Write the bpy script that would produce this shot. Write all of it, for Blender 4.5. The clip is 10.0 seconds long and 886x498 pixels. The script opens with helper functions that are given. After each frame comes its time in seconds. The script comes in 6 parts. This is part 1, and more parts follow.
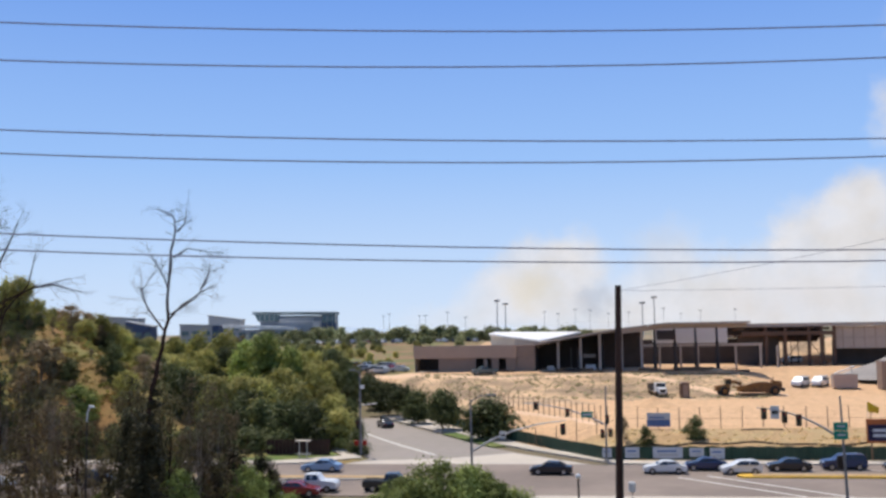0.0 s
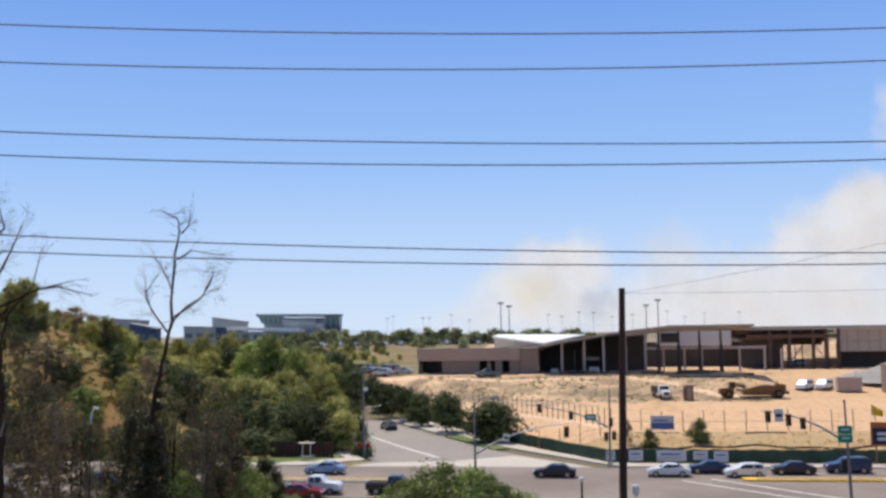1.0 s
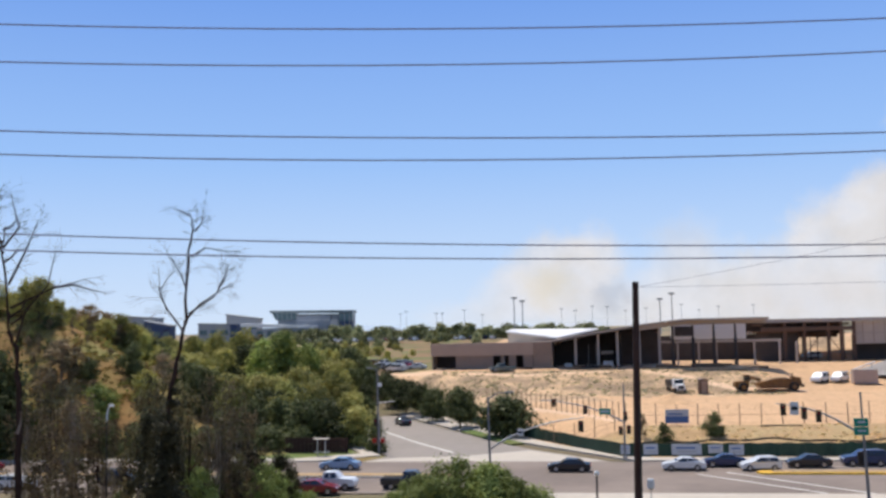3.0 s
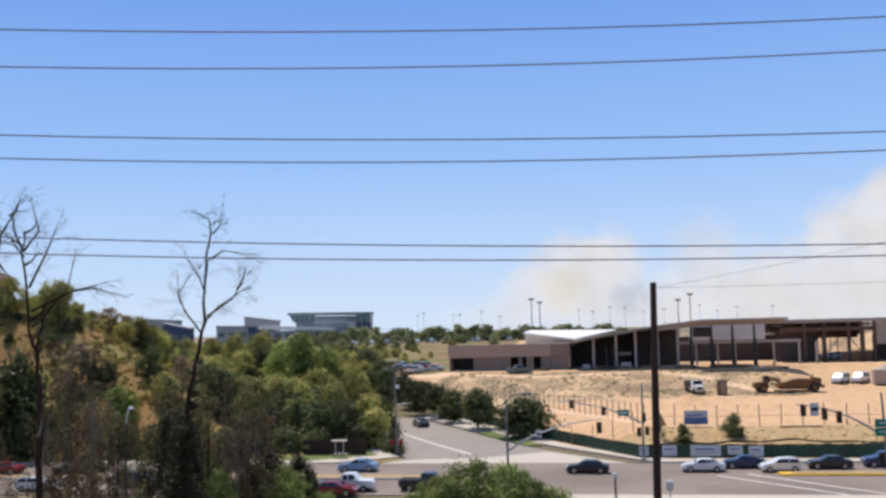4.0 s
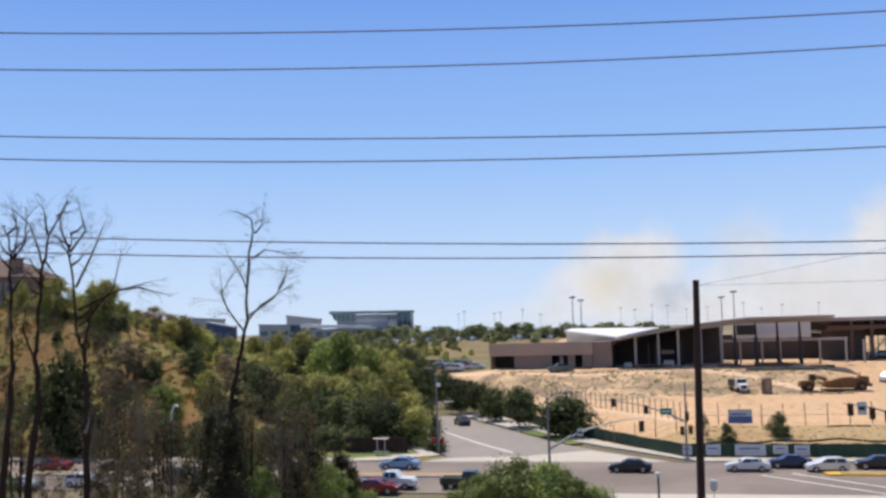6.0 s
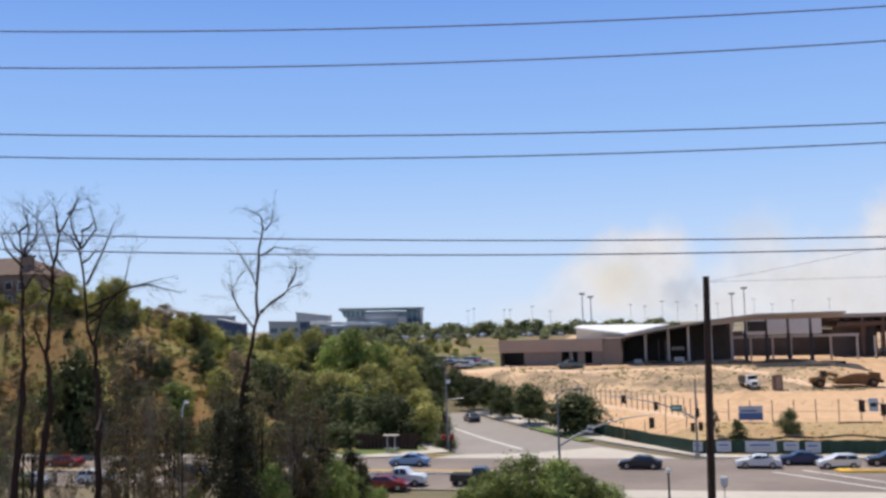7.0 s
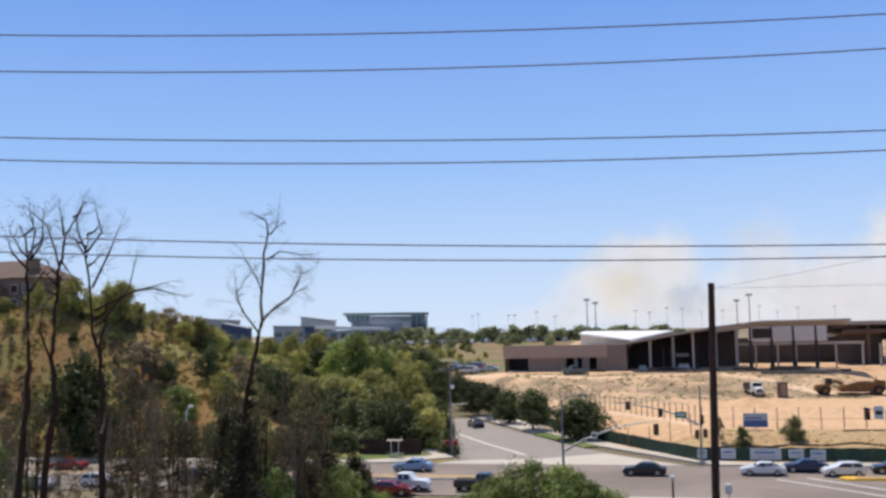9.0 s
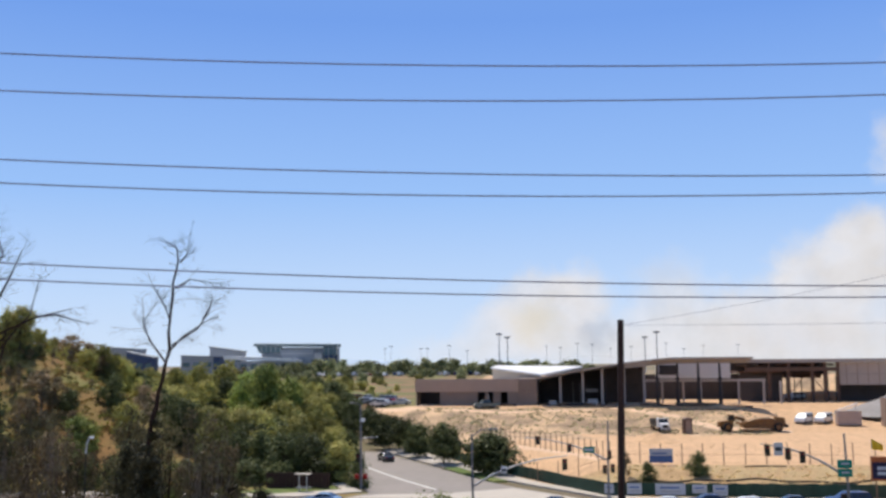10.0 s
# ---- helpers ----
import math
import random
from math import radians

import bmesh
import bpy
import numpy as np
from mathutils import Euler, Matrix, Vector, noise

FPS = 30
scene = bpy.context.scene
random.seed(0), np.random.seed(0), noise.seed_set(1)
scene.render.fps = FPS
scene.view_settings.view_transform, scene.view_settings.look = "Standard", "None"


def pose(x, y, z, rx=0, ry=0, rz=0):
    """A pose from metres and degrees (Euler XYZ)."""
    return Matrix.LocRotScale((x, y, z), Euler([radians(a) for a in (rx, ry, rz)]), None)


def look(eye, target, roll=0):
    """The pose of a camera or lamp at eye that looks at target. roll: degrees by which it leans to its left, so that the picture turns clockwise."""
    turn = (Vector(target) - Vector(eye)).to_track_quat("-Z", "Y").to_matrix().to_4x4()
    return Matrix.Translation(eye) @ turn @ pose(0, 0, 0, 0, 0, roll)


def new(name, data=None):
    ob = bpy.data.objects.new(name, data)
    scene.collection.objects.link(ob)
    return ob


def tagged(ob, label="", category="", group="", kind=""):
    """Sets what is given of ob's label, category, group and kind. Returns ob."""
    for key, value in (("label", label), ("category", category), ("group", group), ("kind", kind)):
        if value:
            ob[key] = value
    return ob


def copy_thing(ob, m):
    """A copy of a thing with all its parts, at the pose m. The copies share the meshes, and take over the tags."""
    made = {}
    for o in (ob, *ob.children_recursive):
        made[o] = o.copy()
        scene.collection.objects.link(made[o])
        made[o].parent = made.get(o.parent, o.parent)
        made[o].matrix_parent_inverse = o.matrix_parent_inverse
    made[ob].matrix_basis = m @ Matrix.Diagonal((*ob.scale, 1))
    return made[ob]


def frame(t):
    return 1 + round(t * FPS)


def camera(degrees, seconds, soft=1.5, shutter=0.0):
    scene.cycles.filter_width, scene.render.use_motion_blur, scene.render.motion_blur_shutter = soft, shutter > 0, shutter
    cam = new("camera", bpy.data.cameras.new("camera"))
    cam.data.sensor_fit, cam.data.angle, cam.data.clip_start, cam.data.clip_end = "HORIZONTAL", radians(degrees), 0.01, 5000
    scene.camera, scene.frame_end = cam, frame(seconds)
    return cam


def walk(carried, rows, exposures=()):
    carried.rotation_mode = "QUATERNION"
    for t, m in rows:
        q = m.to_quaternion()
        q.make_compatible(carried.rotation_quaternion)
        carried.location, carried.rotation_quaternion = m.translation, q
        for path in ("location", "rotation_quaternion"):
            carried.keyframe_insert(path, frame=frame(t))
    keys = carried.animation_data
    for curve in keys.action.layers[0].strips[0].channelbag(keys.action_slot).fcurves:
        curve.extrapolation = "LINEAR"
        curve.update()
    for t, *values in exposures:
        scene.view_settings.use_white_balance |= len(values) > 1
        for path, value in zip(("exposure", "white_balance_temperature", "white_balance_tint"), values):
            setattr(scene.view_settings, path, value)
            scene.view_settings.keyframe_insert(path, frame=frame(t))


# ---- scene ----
# The camera stands on a hillside above a street and only turns.
cam = camera(49.0, 10.0, soft=2.9)
EYE = 16.0
ROWS = [
    (0.0, 7.16, 4.785, -0.867),
    (0.5, 7.125, 4.834, -0.819),
    (1.0, 7.377, 4.928, -0.766),
    (1.5, 7.613, 4.999, -1.018),
    (2.0, 7.753, 4.873, -1.192),
    (3.5, 8.574, 4.651, -1.262),
    (4.0, 9.134, 4.778, -1.405),
    (4.5, 9.509, 4.783, -1.373),
    (5.0, 10.254, 4.771, -1.492),
    (5.5, 10.83, 4.749, -1.541),
    (6.0, 11.522, 4.735, -1.466),
    (7.5, 12.402, 4.484, -1.446),
    (8.0, 12.809, 4.48, -1.237),
    (8.5, 12.652, 4.567, -1.381),
    (9.0, 12.365, 4.874, -1.225),
    (9.5, 9.943, 5.872, -0.878),
    (10.0, 7.285, 6.722, -0.412),
]
walk(cam, [(t, pose(0, 0, EYE, 90 + pitch, 0, yaw) @ pose(0, 0, 0, 0, 0, roll)) for t, yaw, pitch, roll in ROWS],
     exposures=[(0.0, 0.0), (10.0, 0.0)])

# ---- light ----
SUN_ELEVATION, SUN_AZIMUTH = 64.0, 124.0   # azimuth counted from +x, counter-clockwise: where the sun stands
world = bpy.data.worlds.new("world")
scene.world = world
world.use_nodes = True
wn = world.node_tree
wn.nodes.clear()
sky = wn.nodes.new("ShaderNodeTexSky")
sky.sky_type = "NISHITA"
sky.sun_disc = False
sky.sun_elevation = radians(SUN_ELEVATION)
sky.sun_rotation = radians(90 - SUN_AZIMUTH)
sky.air_density, sky.dust_density, sky.ozone_density = 1.0, 0.6, 2.0
# near the horizon the clear air is pale and hazy, above it the sky texture takes over
way = wn.nodes.new("ShaderNodeTexCoord")
split = wn.nodes.new("ShaderNodeSeparateXYZ")
wn.links.new(way.outputs["Generated"], split.inputs[0])
haze = wn.nodes.new("ShaderNodeValToRGB")
haze.color_ramp.elements[0].position, haze.color_ramp.elements[0].color = 0.0, (0.66, 0.78, 0.95, 1)
haze.color_ramp.elements[1].position, haze.color_ramp.elements[1].color = 0.34, (0.173, 0.354, 0.835, 1)
for at, tone in ((0.07, (0.53, 0.70, 0.965, 1)), (0.17, (0.33, 0.545, 0.945, 1))):
    haze.color_ramp.elements.new(at).color = tone
wn.links.new(split.outputs["Z"], haze.inputs[0])
strong = wn.nodes.new("ShaderNodeVectorMath")
strong.operation = "SCALE"
strong.inputs["Scale"].default_value = 0.11
wn.links.new(sky.outputs[0], strong.inputs[0])
over = wn.nodes.new("ShaderNodeMapRange")
over.interpolation_type = "SMOOTHSTEP"
over.inputs["From Min"].default_value, over.inputs["From Max"].default_value = 0.32, 0.62
wn.links.new(split.outputs["Z"], over.inputs["Value"])
blend = wn.nodes.new("ShaderNodeMix")
blend.data_type = "RGBA"
wn.links.new(over.outputs[0], blend.inputs[0])
wn.links.new(haze.outputs[0], blend.inputs[6])
wn.links.new(strong.outputs[0], blend.inputs[7])
back = wn.nodes.new("ShaderNodeBackground")
back.inputs["Strength"].default_value = 1.0
wout = wn.nodes.new("ShaderNodeOutputWorld")
wn.links.new(blend.outputs[2], back.inputs[0])
wn.links.new(back.outputs[0], wout.inputs[0])
sun_data = bpy.data.lights.new("sun", "SUN")
sun_data.energy, sun_data.angle, sun_data.color = 4.3, radians(0.5), (1.0, 0.94, 0.86)
sun = new("sun", sun_data)
se, sa = radians(SUN_ELEVATION), radians(SUN_AZIMUTH)
sun.matrix_basis = look((200 * math.cos(sa) * math.cos(se), 200 * math.sin(sa) * math.cos(se), 200 * math.sin(se)), (0, 0, 0))


# ---- materials ----
def material(name, colour, rough=0.8, metal=0.0, vary=0.2, scale=2.0, bump=0.0, second=None, each=0.0, island=0.0, spec=0.3, big=0.15):
    """A procedural surface: two scales of variation over a base colour, with a second colour in patches where given."""
    m = bpy.data.materials.new(name)
    m.use_nodes = True
    nt = m.node_tree
    b = nt.nodes["Principled BSDF"]
    b.inputs["Roughness"].default_value = rough
    b.inputs["Metallic"].default_value = metal
    b.inputs["Specular IOR Level"].default_value = spec
    tc = nt.nodes.new("ShaderNodeTexCoord")
    fine = nt.nodes.new("ShaderNodeTexNoise")
    fine.inputs["Scale"].default_value = scale
    fine.inputs["Detail"].default_value = 6
    fine.inputs["Roughness"].default_value = 0.65
    wide = nt.nodes.new("ShaderNodeTexNoise")
    wide.inputs["Scale"].default_value = scale * big
    wide.inputs["Detail"].default_value = 3
    nt.links.new(tc.outputs["Object"], fine.inputs["Vector"])
    nt.links.new(tc.outputs["Object"], wide.inputs["Vector"])
    base = nt.nodes.new("ShaderNodeMix")
    base.data_type = "RGBA"
    base.inputs[6].default_value = (*colour, 1)
    base.inputs[7].default_value = (*(second or colour), 1)
    ramp = nt.nodes.new("ShaderNodeMapRange")
    ramp.inputs["From Min"].default_value, ramp.inputs["From Max"].default_value = 0.4, 0.6
    nt.links.new(wide.outputs["Fac"], ramp.inputs["Value"])
    nt.links.new(ramp.outputs[0], base.inputs[0])
    total = nt.nodes.new("ShaderNodeMath")
    total.operation = "ADD"
    nt.links.new(fine.outputs["Fac"], total.inputs[0])
    nt.links.new(wide.outputs["Fac"], total.inputs[1])
    value = nt.nodes.new("ShaderNodeMapRange")
    value.inputs["From Min"].default_value, value.inputs["From Max"].default_value = 0.6, 1.4
    value.inputs["To Min"].default_value, value.inputs["To Max"].default_value = 1 - vary, 1 + vary
    nt.links.new(total.outputs[0], value.inputs["Value"])
    last = value.outputs[0]
    for amount, node, socket in ((each, "ShaderNodeObjectInfo", "Random"), (island, "ShaderNodeNewGeometry", "Random Per Island")):
        if amount:
            info = nt.nodes.new(node)
            spread = nt.nodes.new("ShaderNodeMapRange")
            spread.inputs["To Min"].default_value, spread.inputs["To Max"].default_value = 1 - amount, 1 + amount
            nt.links.new(info.outputs[socket], spread.inputs["Value"])
            times = nt.nodes.new("ShaderNodeMath")
            times.operation = "MULTIPLY"
            nt.links.new(last, times.inputs[0])
            nt.links.new(spread.outputs[0], times.inputs[1])
            last = times.outputs[0]
    hsv = nt.nodes.new("ShaderNodeHueSaturation")
    nt.links.new(base.outputs[2], hsv.inputs["Color"])
    nt.links.new(last, hsv.inputs["Value"])
    nt.links.new(hsv.outputs[0], b.inputs["Base Color"])
    if bump:
        bn = nt.nodes.new("ShaderNodeBump")
        bn.inputs["Strength"].default_value = bump
        bn.inputs["Distance"].default_value = 0.05
        nt.links.new(fine.outputs["Fac"], bn.inputs["Height"])
        nt.links.new(bn.outputs[0], b.inputs["Normal"])
    return m


def leafy(name, colour, second, gloss=0.6, through_light=0.28):
    """Foliage: varies leaf by leaf and plant by plant, lets some light through."""
    m = material(name, colour, gloss, vary=0.3, scale=0.9, second=second, each=0.4, island=0.4, spec=0.08, big=0.5)
    nt = m.node_tree
    b, out = nt.nodes["Principled BSDF"], nt.nodes["Material Output"]
    tl = nt.nodes.new("ShaderNodeBsdfTranslucent")
    mix = nt.nodes.new("ShaderNodeMixShader")
    mix.inputs[0].default_value = through_light
    nt.links.new(b.inputs["Base Color"].links[0].from_socket, tl.inputs["Color"])
    nt.links.new(b.outputs[0], mix.inputs[1])
    nt.links.new(tl.outputs[0], mix.inputs[2])
    nt.links.new(mix.outputs[0], out.inputs["Surface"])
    return m


M_SAND = material("graded_sand", (0.655, 0.412, 0.232), 0.95, vary=0.38, scale=0.9, bump=0.5, second=(0.54, 0.34, 0.19), big=0.12)
M_BANK = material("dry_grass_bank", (0.50, 0.325, 0.165), 0.95, vary=0.40, scale=1.6, bump=0.6, second=(0.40, 0.285, 0.145), big=0.22)
M_SLOPE = material("weedy_slope", (0.36, 0.25, 0.155), 0.95, vary=0.5, scale=1.1, bump=0.7, second=(0.53, 0.355, 0.21), big=0.14)
M_HILL = material("dry_hill", (0.285, 0.155, 0.053), 0.95, vary=0.5, scale=1.5, bump=0.6, second=(0.19, 0.165, 0.05), big=0.06)
M_SCRUB = material("scrub_soil", (0.20, 0.15, 0.09), 0.95, vary=0.35, scale=0.8, bump=0.6, second=(0.15, 0.125, 0.065))
M_FAR = material("far_plain", (0.16, 0.15, 0.09), 0.95, vary=0.3, scale=0.02, second=(0.27, 0.20, 0.12))
M_FIELD = material("dry_field", (0.30, 0.18, 0.095), 0.95, vary=0.45, scale=0.16, bump=0.3, second=(0.125, 0.135, 0.042), big=0.5)
M_ASPHALT = material("asphalt", (0.215, 0.168, 0.140), 0.85, vary=0.14, scale=0.8, bump=0.15, second=(0.25, 0.196, 0.162), big=0.1)
M_OLD_ASPHALT = material("sun_bleached_asphalt", (0.315, 0.27, 0.235), 0.88, vary=0.14, scale=0.7, bump=0.15, second=(0.27, 0.235, 0.205), big=0.12)
M_CONCRETE = material("pale_concrete", (0.56, 0.49, 0.41), 0.9, vary=0.12, scale=1.5, bump=0.1, second=(0.49, 0.43, 0.36))
M_WHITE_LINE = material("road_paint", (0.62, 0.58, 0.52), 0.8, vary=0.2, scale=3)
M_YELLOW = material("yellow_kerb_paint", (0.75, 0.45, 0.06), 0.7, vary=0.15, scale=3)
M_GRASS = material("lawn", (0.10, 0.16, 0.03), 0.9, vary=0.35, scale=3, bump=0.5, second=(0.16, 0.17, 0.05))


# ---- building helpers ----
def part(name, bm, mat, parent=None, label=""):
    """Links a bmesh as one mesh object under a thing or a part."""
    me = bpy.data.meshes.new(name)
    bm.normal_update()
    bm.to_mesh(me)
    bm.free()
    me.materials.append(mat)
    ob = new(name, me)
    ob.parent = parent
    if label:
        tagged(ob, label)
    return ob


def mesh_part(name, verts, faces, mat, parent=None, label=""):
    me = bpy.data.meshes.new(name)
    me.from_pydata(verts, [], faces)
    me.materials.append(mat)
    ob = new(name, me)
    ob.parent = parent
    if label:
        tagged(ob, label)
    return ob


def thing(name, x, y, z, label, category, turn=0.0, group="", kind=""):
    ob = new(name)
    ob.matrix_basis = pose(x, y, z, 0, 0, turn)
    ob.empty_display_size = 0.3
    return tagged(ob, label, category, group, kind)


def box(bm, x0, y0, z0, x1, y1, z1, bevel=0.0, m=None):
    r = bmesh.ops.create_cube(bm, size=1.0)
    vs = r["verts"]
    for v in vs:
        v.co = Vector((x0 + (v.co.x + 0.5) * (x1 - x0), y0 + (v.co.y + 0.5) * (y1 - y0), z0 + (v.co.z + 0.5) * (z1 - z0)))
    if bevel:
        es = list({e for v in vs for e in v.link_edges})
        vs = list({v for f in bmesh.ops.bevel(bm, geom=es, offset=bevel, segments=1, affect="EDGES")["faces"] for v in f.verts} | {v for v in vs if v.is_valid})
    if m:
        bmesh.ops.transform(bm, matrix=m, verts=[v for v in vs if v.is_valid])
    return bm


def boxed(*args, **kw):
    return box(bmesh.new(), *args, **kw)


def tube(bm, pts, radii, sides=8, cap=True):
    """A tapered tube along a line of points."""
    pts = [Vector(p) for p in pts]
    rings = []
    for i, p in enumerate(pts):
        d = (pts[min(i + 1, len(pts) - 1)] - pts[max(i - 1, 0)]).normalized()
        u = d.orthogonal().normalized() if abs(d.z) > 0.999 else d.cross(Vector((0, 0, 1))).normalized()
        w = d.cross(u)
        rings.append([bm.verts.new(p + (u * math.cos(a) + w * math.sin(a)) * radii[i]) for a in (2 * math.pi * k / sides for k in range(sides))])
    for a, b in zip(rings, rings[1:]):
        for k in range(sides):
            bm.faces.new((a[k], a[(k + 1) % sides], b[(k + 1) % sides], b[k]))
    if cap:
        bm.faces.new(rings[0])
        bm.faces.new(list(reversed(rings[-1])))
    return bm


def tubed(pts, radii, sides=8):
    return tube(bmesh.new(), pts, radii, sides)


def sstep(v):
    v = min(1.0, max(0.0, v))
    return v * v * (3 - 2 * v)


def ramp_of(v, knots):
    for (a, ha), (b, hb) in zip(knots, knots[1:]):
        if v <= b:
            return ha + (hb - ha) * max(0.0, (v - a) / (b - a))
    return knots[-1][1]


# ---- the ground ----
def side_road(x, y):
    """How far right of the side road's middle a place lies."""
    return (x + 13.0) * 0.89 + (y - 118.0) * 0.456


def site_depth(x, y):
    return min(y - 120.6, side_road(x, y) - 15.5)


NEAR = [(-60, 15.2), (3, 14.3), (12, 12.0), (22, 9.2), (45, 4.4), (76, 0.7), (91, -0.12)]
RISE = [(0, 0.0), (5, 1.2), (11, 2.4), (16, 2.75), (58, 2.95), (64, 3.25), (88, 6.35), (92.5, 6.7), (130, 6.7), (290, 11.2), (330, 11.4), (5000, 11.4)]


RIGHT_RISE = [(0, 0.0), (5, 1.2), (11, 2.4), (16, 2.75), (68, 3.0), (90, 4.7), (108, 6.7), (130, 6.7), (290, 11.2), (330, 11.4), (5000, 11.4)]


def height(x, y):
    """The height of the ground."""
    if y < 118:
        z = ramp_of(y, NEAR)
    else:
        z = -0.12
    r = side_road(x, y)
    q = site_depth(x, y)
    turn = sstep((x - 33) / 14)
    far = ramp_of(y - 120.6, RISE) * (1 - turn) + ramp_of(y - 120.6, RIGHT_RISE) * turn
    if y > 170:
        z = -0.12 + (far + 0.12) * sstep((y - 170) / 70)
    if q > 0:
        z += (max(far, z) - z) * sstep((r - 15.5) / 10)
        z += (0.09 * noise.noise((x * 0.12, y * 0.12, 0.3)) + 0.07 * noise.noise((x * 0.4, y * 0.4, 1.3))) * sstep(q / 8) * (1 - sstep((y - 196) / 8))
    if r < -9 and y > 117:
        up = sstep((-r - 13) / 48)
        hill = 21.5 * up * sstep((y - 117) / 34) * (1 - 0.55 * sstep((y - 190) / 120))
        z = max(z, hill + 0.5 * noise.noise((x * 0.08, y * 0.08, 2.0)) * up)
    return z


def axis(lo, hi, step, reach):
    fine = list(np.arange(lo, hi + 0.01, step))
    out, d = [], step
    v = hi
    while v < reach:
        d *= 1.22
        v += d
        out.append(v)
    low, d, v = [], step, lo
    while v > -reach:
        d *= 1.22
        v -= d
        low.append(v)
    return low[::-1] + fine + out


def build_ground():
    xs, ys = axis(-150, 80, 1.6, 4600), axis(0, 246, 1.5, 4600)
    verts = [(x, y, height(x, y)) for y in ys for x in xs]
    nx = len(xs)
    faces, which = [], []
    for j in range(len(ys) - 1):
        for i in range(nx - 1):
            faces.append((j * nx + i, j * nx + i + 1, (j + 1) * nx + i + 1, (j + 1) * nx + i))
            x, y = (xs[i] + xs[i + 1]) / 2, (ys[j] + ys[j + 1]) / 2
            q, r = site_depth(x, y), side_road(x, y)
            wob = 3 * noise.noise((x * 0.15, y * 0.15, 5.0))
            if y > 390:
                k = 4
            elif y > 216 and x < -34:
                k = 6
            elif y > 262:
                k = 0
            elif q > 0:
                d = y - 120.6
                k = 1 if d < 13 + wob * 0.4 else (2 if 60 + wob < d < 90 + wob * 0.3 and x < 34 + wob else 0)
                if r < 40 and d < 90:
                    k = 2 if 50 + wob * 2 < d < 89 else k
            elif y > 117 and r < -9:
                k = 3
            else:
                k = 5
            which.append(k)
    me = bpy.data.meshes.new("ground")
    me.from_pydata(verts, [], faces)
    for m in (M_SAND, M_BANK, M_SLOPE, M_HILL, M_FAR, M_SCRUB, M_FIELD):
        me.materials.append(m)
    me.polygons.foreach_set("material_index", which)
    me.polygons.foreach_set("use_smooth", [True] * len(which))
    tagged(new("ground", me), "bare sandy ground rising to dry scrubby slopes", "ground", kind="structure")


build_ground()


def sheet(name, outline, z, mat, label, category, depth=0.12, kind="structure"):
    """A flat slab with the given outline, its top at z."""
    bm = bmesh.new()
    top = [bm.verts.new((x, y, z)) for x, y in outline]
    low = [bm.verts.new((x, y, z - depth)) for x, y in outline]
    n = len(outline)
    bm.faces.new(top)
    for i in range(n):
        bm.faces.new((top[i], low[i], low[(i + 1) % n], top[(i + 1) % n]))
    bmesh.ops.recalc_face_normals(bm, faces=bm.faces)
    return tagged(part(name, bm, mat), label, category, kind=kind)


def along(s, r):
    """A place s metres up the side road and r metres right of its middle."""
    return (-13.0 - 0.456 * s + 0.89 * r, 118.0 + 0.89 * s + 0.456 * r)


sheet("road", [(-260, 95), (150, 95), (150, 117.2), (-260, 117.2)], 0.0, M_ASPHALT, "wide grey asphalt street with several lanes", "road")
sheet("side_road", [(2.6, 117.2), along(6, 10.2), along(14, 9.2), along(40, 8.6), along(85, 8.2), along(120, 8.0), along(120, -7.0), along(60, -7.0), along(20, -7.4),
                    along(9, -9.0), (-27.5, 117.2)], 0.004, M_OLD_ASPHALT, "pale sun-bleached asphalt side road running uphill between trees", "road", depth=0.3)

# ---- street details ----
M_GREY_METAL = material("galvanised_steel", (0.42, 0.42, 0.42), 0.5, metal=0.6, vary=0.1, scale=3)
M_DARK_METAL = material("dark_painted_metal", (0.035, 0.032, 0.03), 0.5, vary=0.2, scale=4)
M_POLE_WOOD = material("tarred_pole_wood", (0.050, 0.024, 0.018), 0.8, vary=0.35, scale=6, bump=0.4)
M_WIRE = material("power_line", (0.18, 0.16, 0.24), 0.6, vary=0.1)
M_GREEN_SCREEN = material("green_windscreen_cloth", (0.035, 0.075, 0.05), 0.8, vary=0.3, scale=0.6, second=(0.05, 0.07, 0.045), each=0.15)
M_POST = material("rusty_fence_post", (0.20, 0.13, 0.08), 0.7, vary=0.2, scale=4)
M_TAN = material("tan_stucco", (0.46, 0.335, 0.26), 0.9, vary=0.06, scale=0.6, bump=0.1)
M_BLOCK = material("brown_block_wall", (0.30, 0.22, 0.175), 0.9, vary=0.12, scale=1.0, bump=0.15)
M_CREAM = material("cream_stucco", (0.58, 0.47, 0.36), 0.9, vary=0.06, scale=0.6)
M_WHITE_ROOF = material("white_roof_membrane", (0.82, 0.80, 0.77), 0.7, vary=0.05, scale=0.4)
M_ROOF_STEEL = material("grey_brown_roof_panel", (0.38, 0.325, 0.285), 0.6, vary=0.1, scale=0.5)
M_COLUMN = material("primed_steel_column", (0.42, 0.37, 0.34), 0.7, vary=0.1, scale=1)
M_DARK_COLUMN = material("dark_steel_column", (0.05, 0.042, 0.04), 0.6, vary=0.2, scale=1)
# dark brown that holds the bays' inner shade; boards and column bases share it
M_DARK_IN = material("dark_brown_bay_shade", (0.075, 0.062, 0.058), 0.9, vary=0.3, scale=0.4)
M_WHITE_BOARD = material("pale_gypsum_board", (0.76, 0.73, 0.72), 0.9, vary=0.05, scale=0.5)
M_RUST = material("red_primed_steel", (0.13, 0.075, 0.052), 0.7, vary=0.2, scale=0.8)
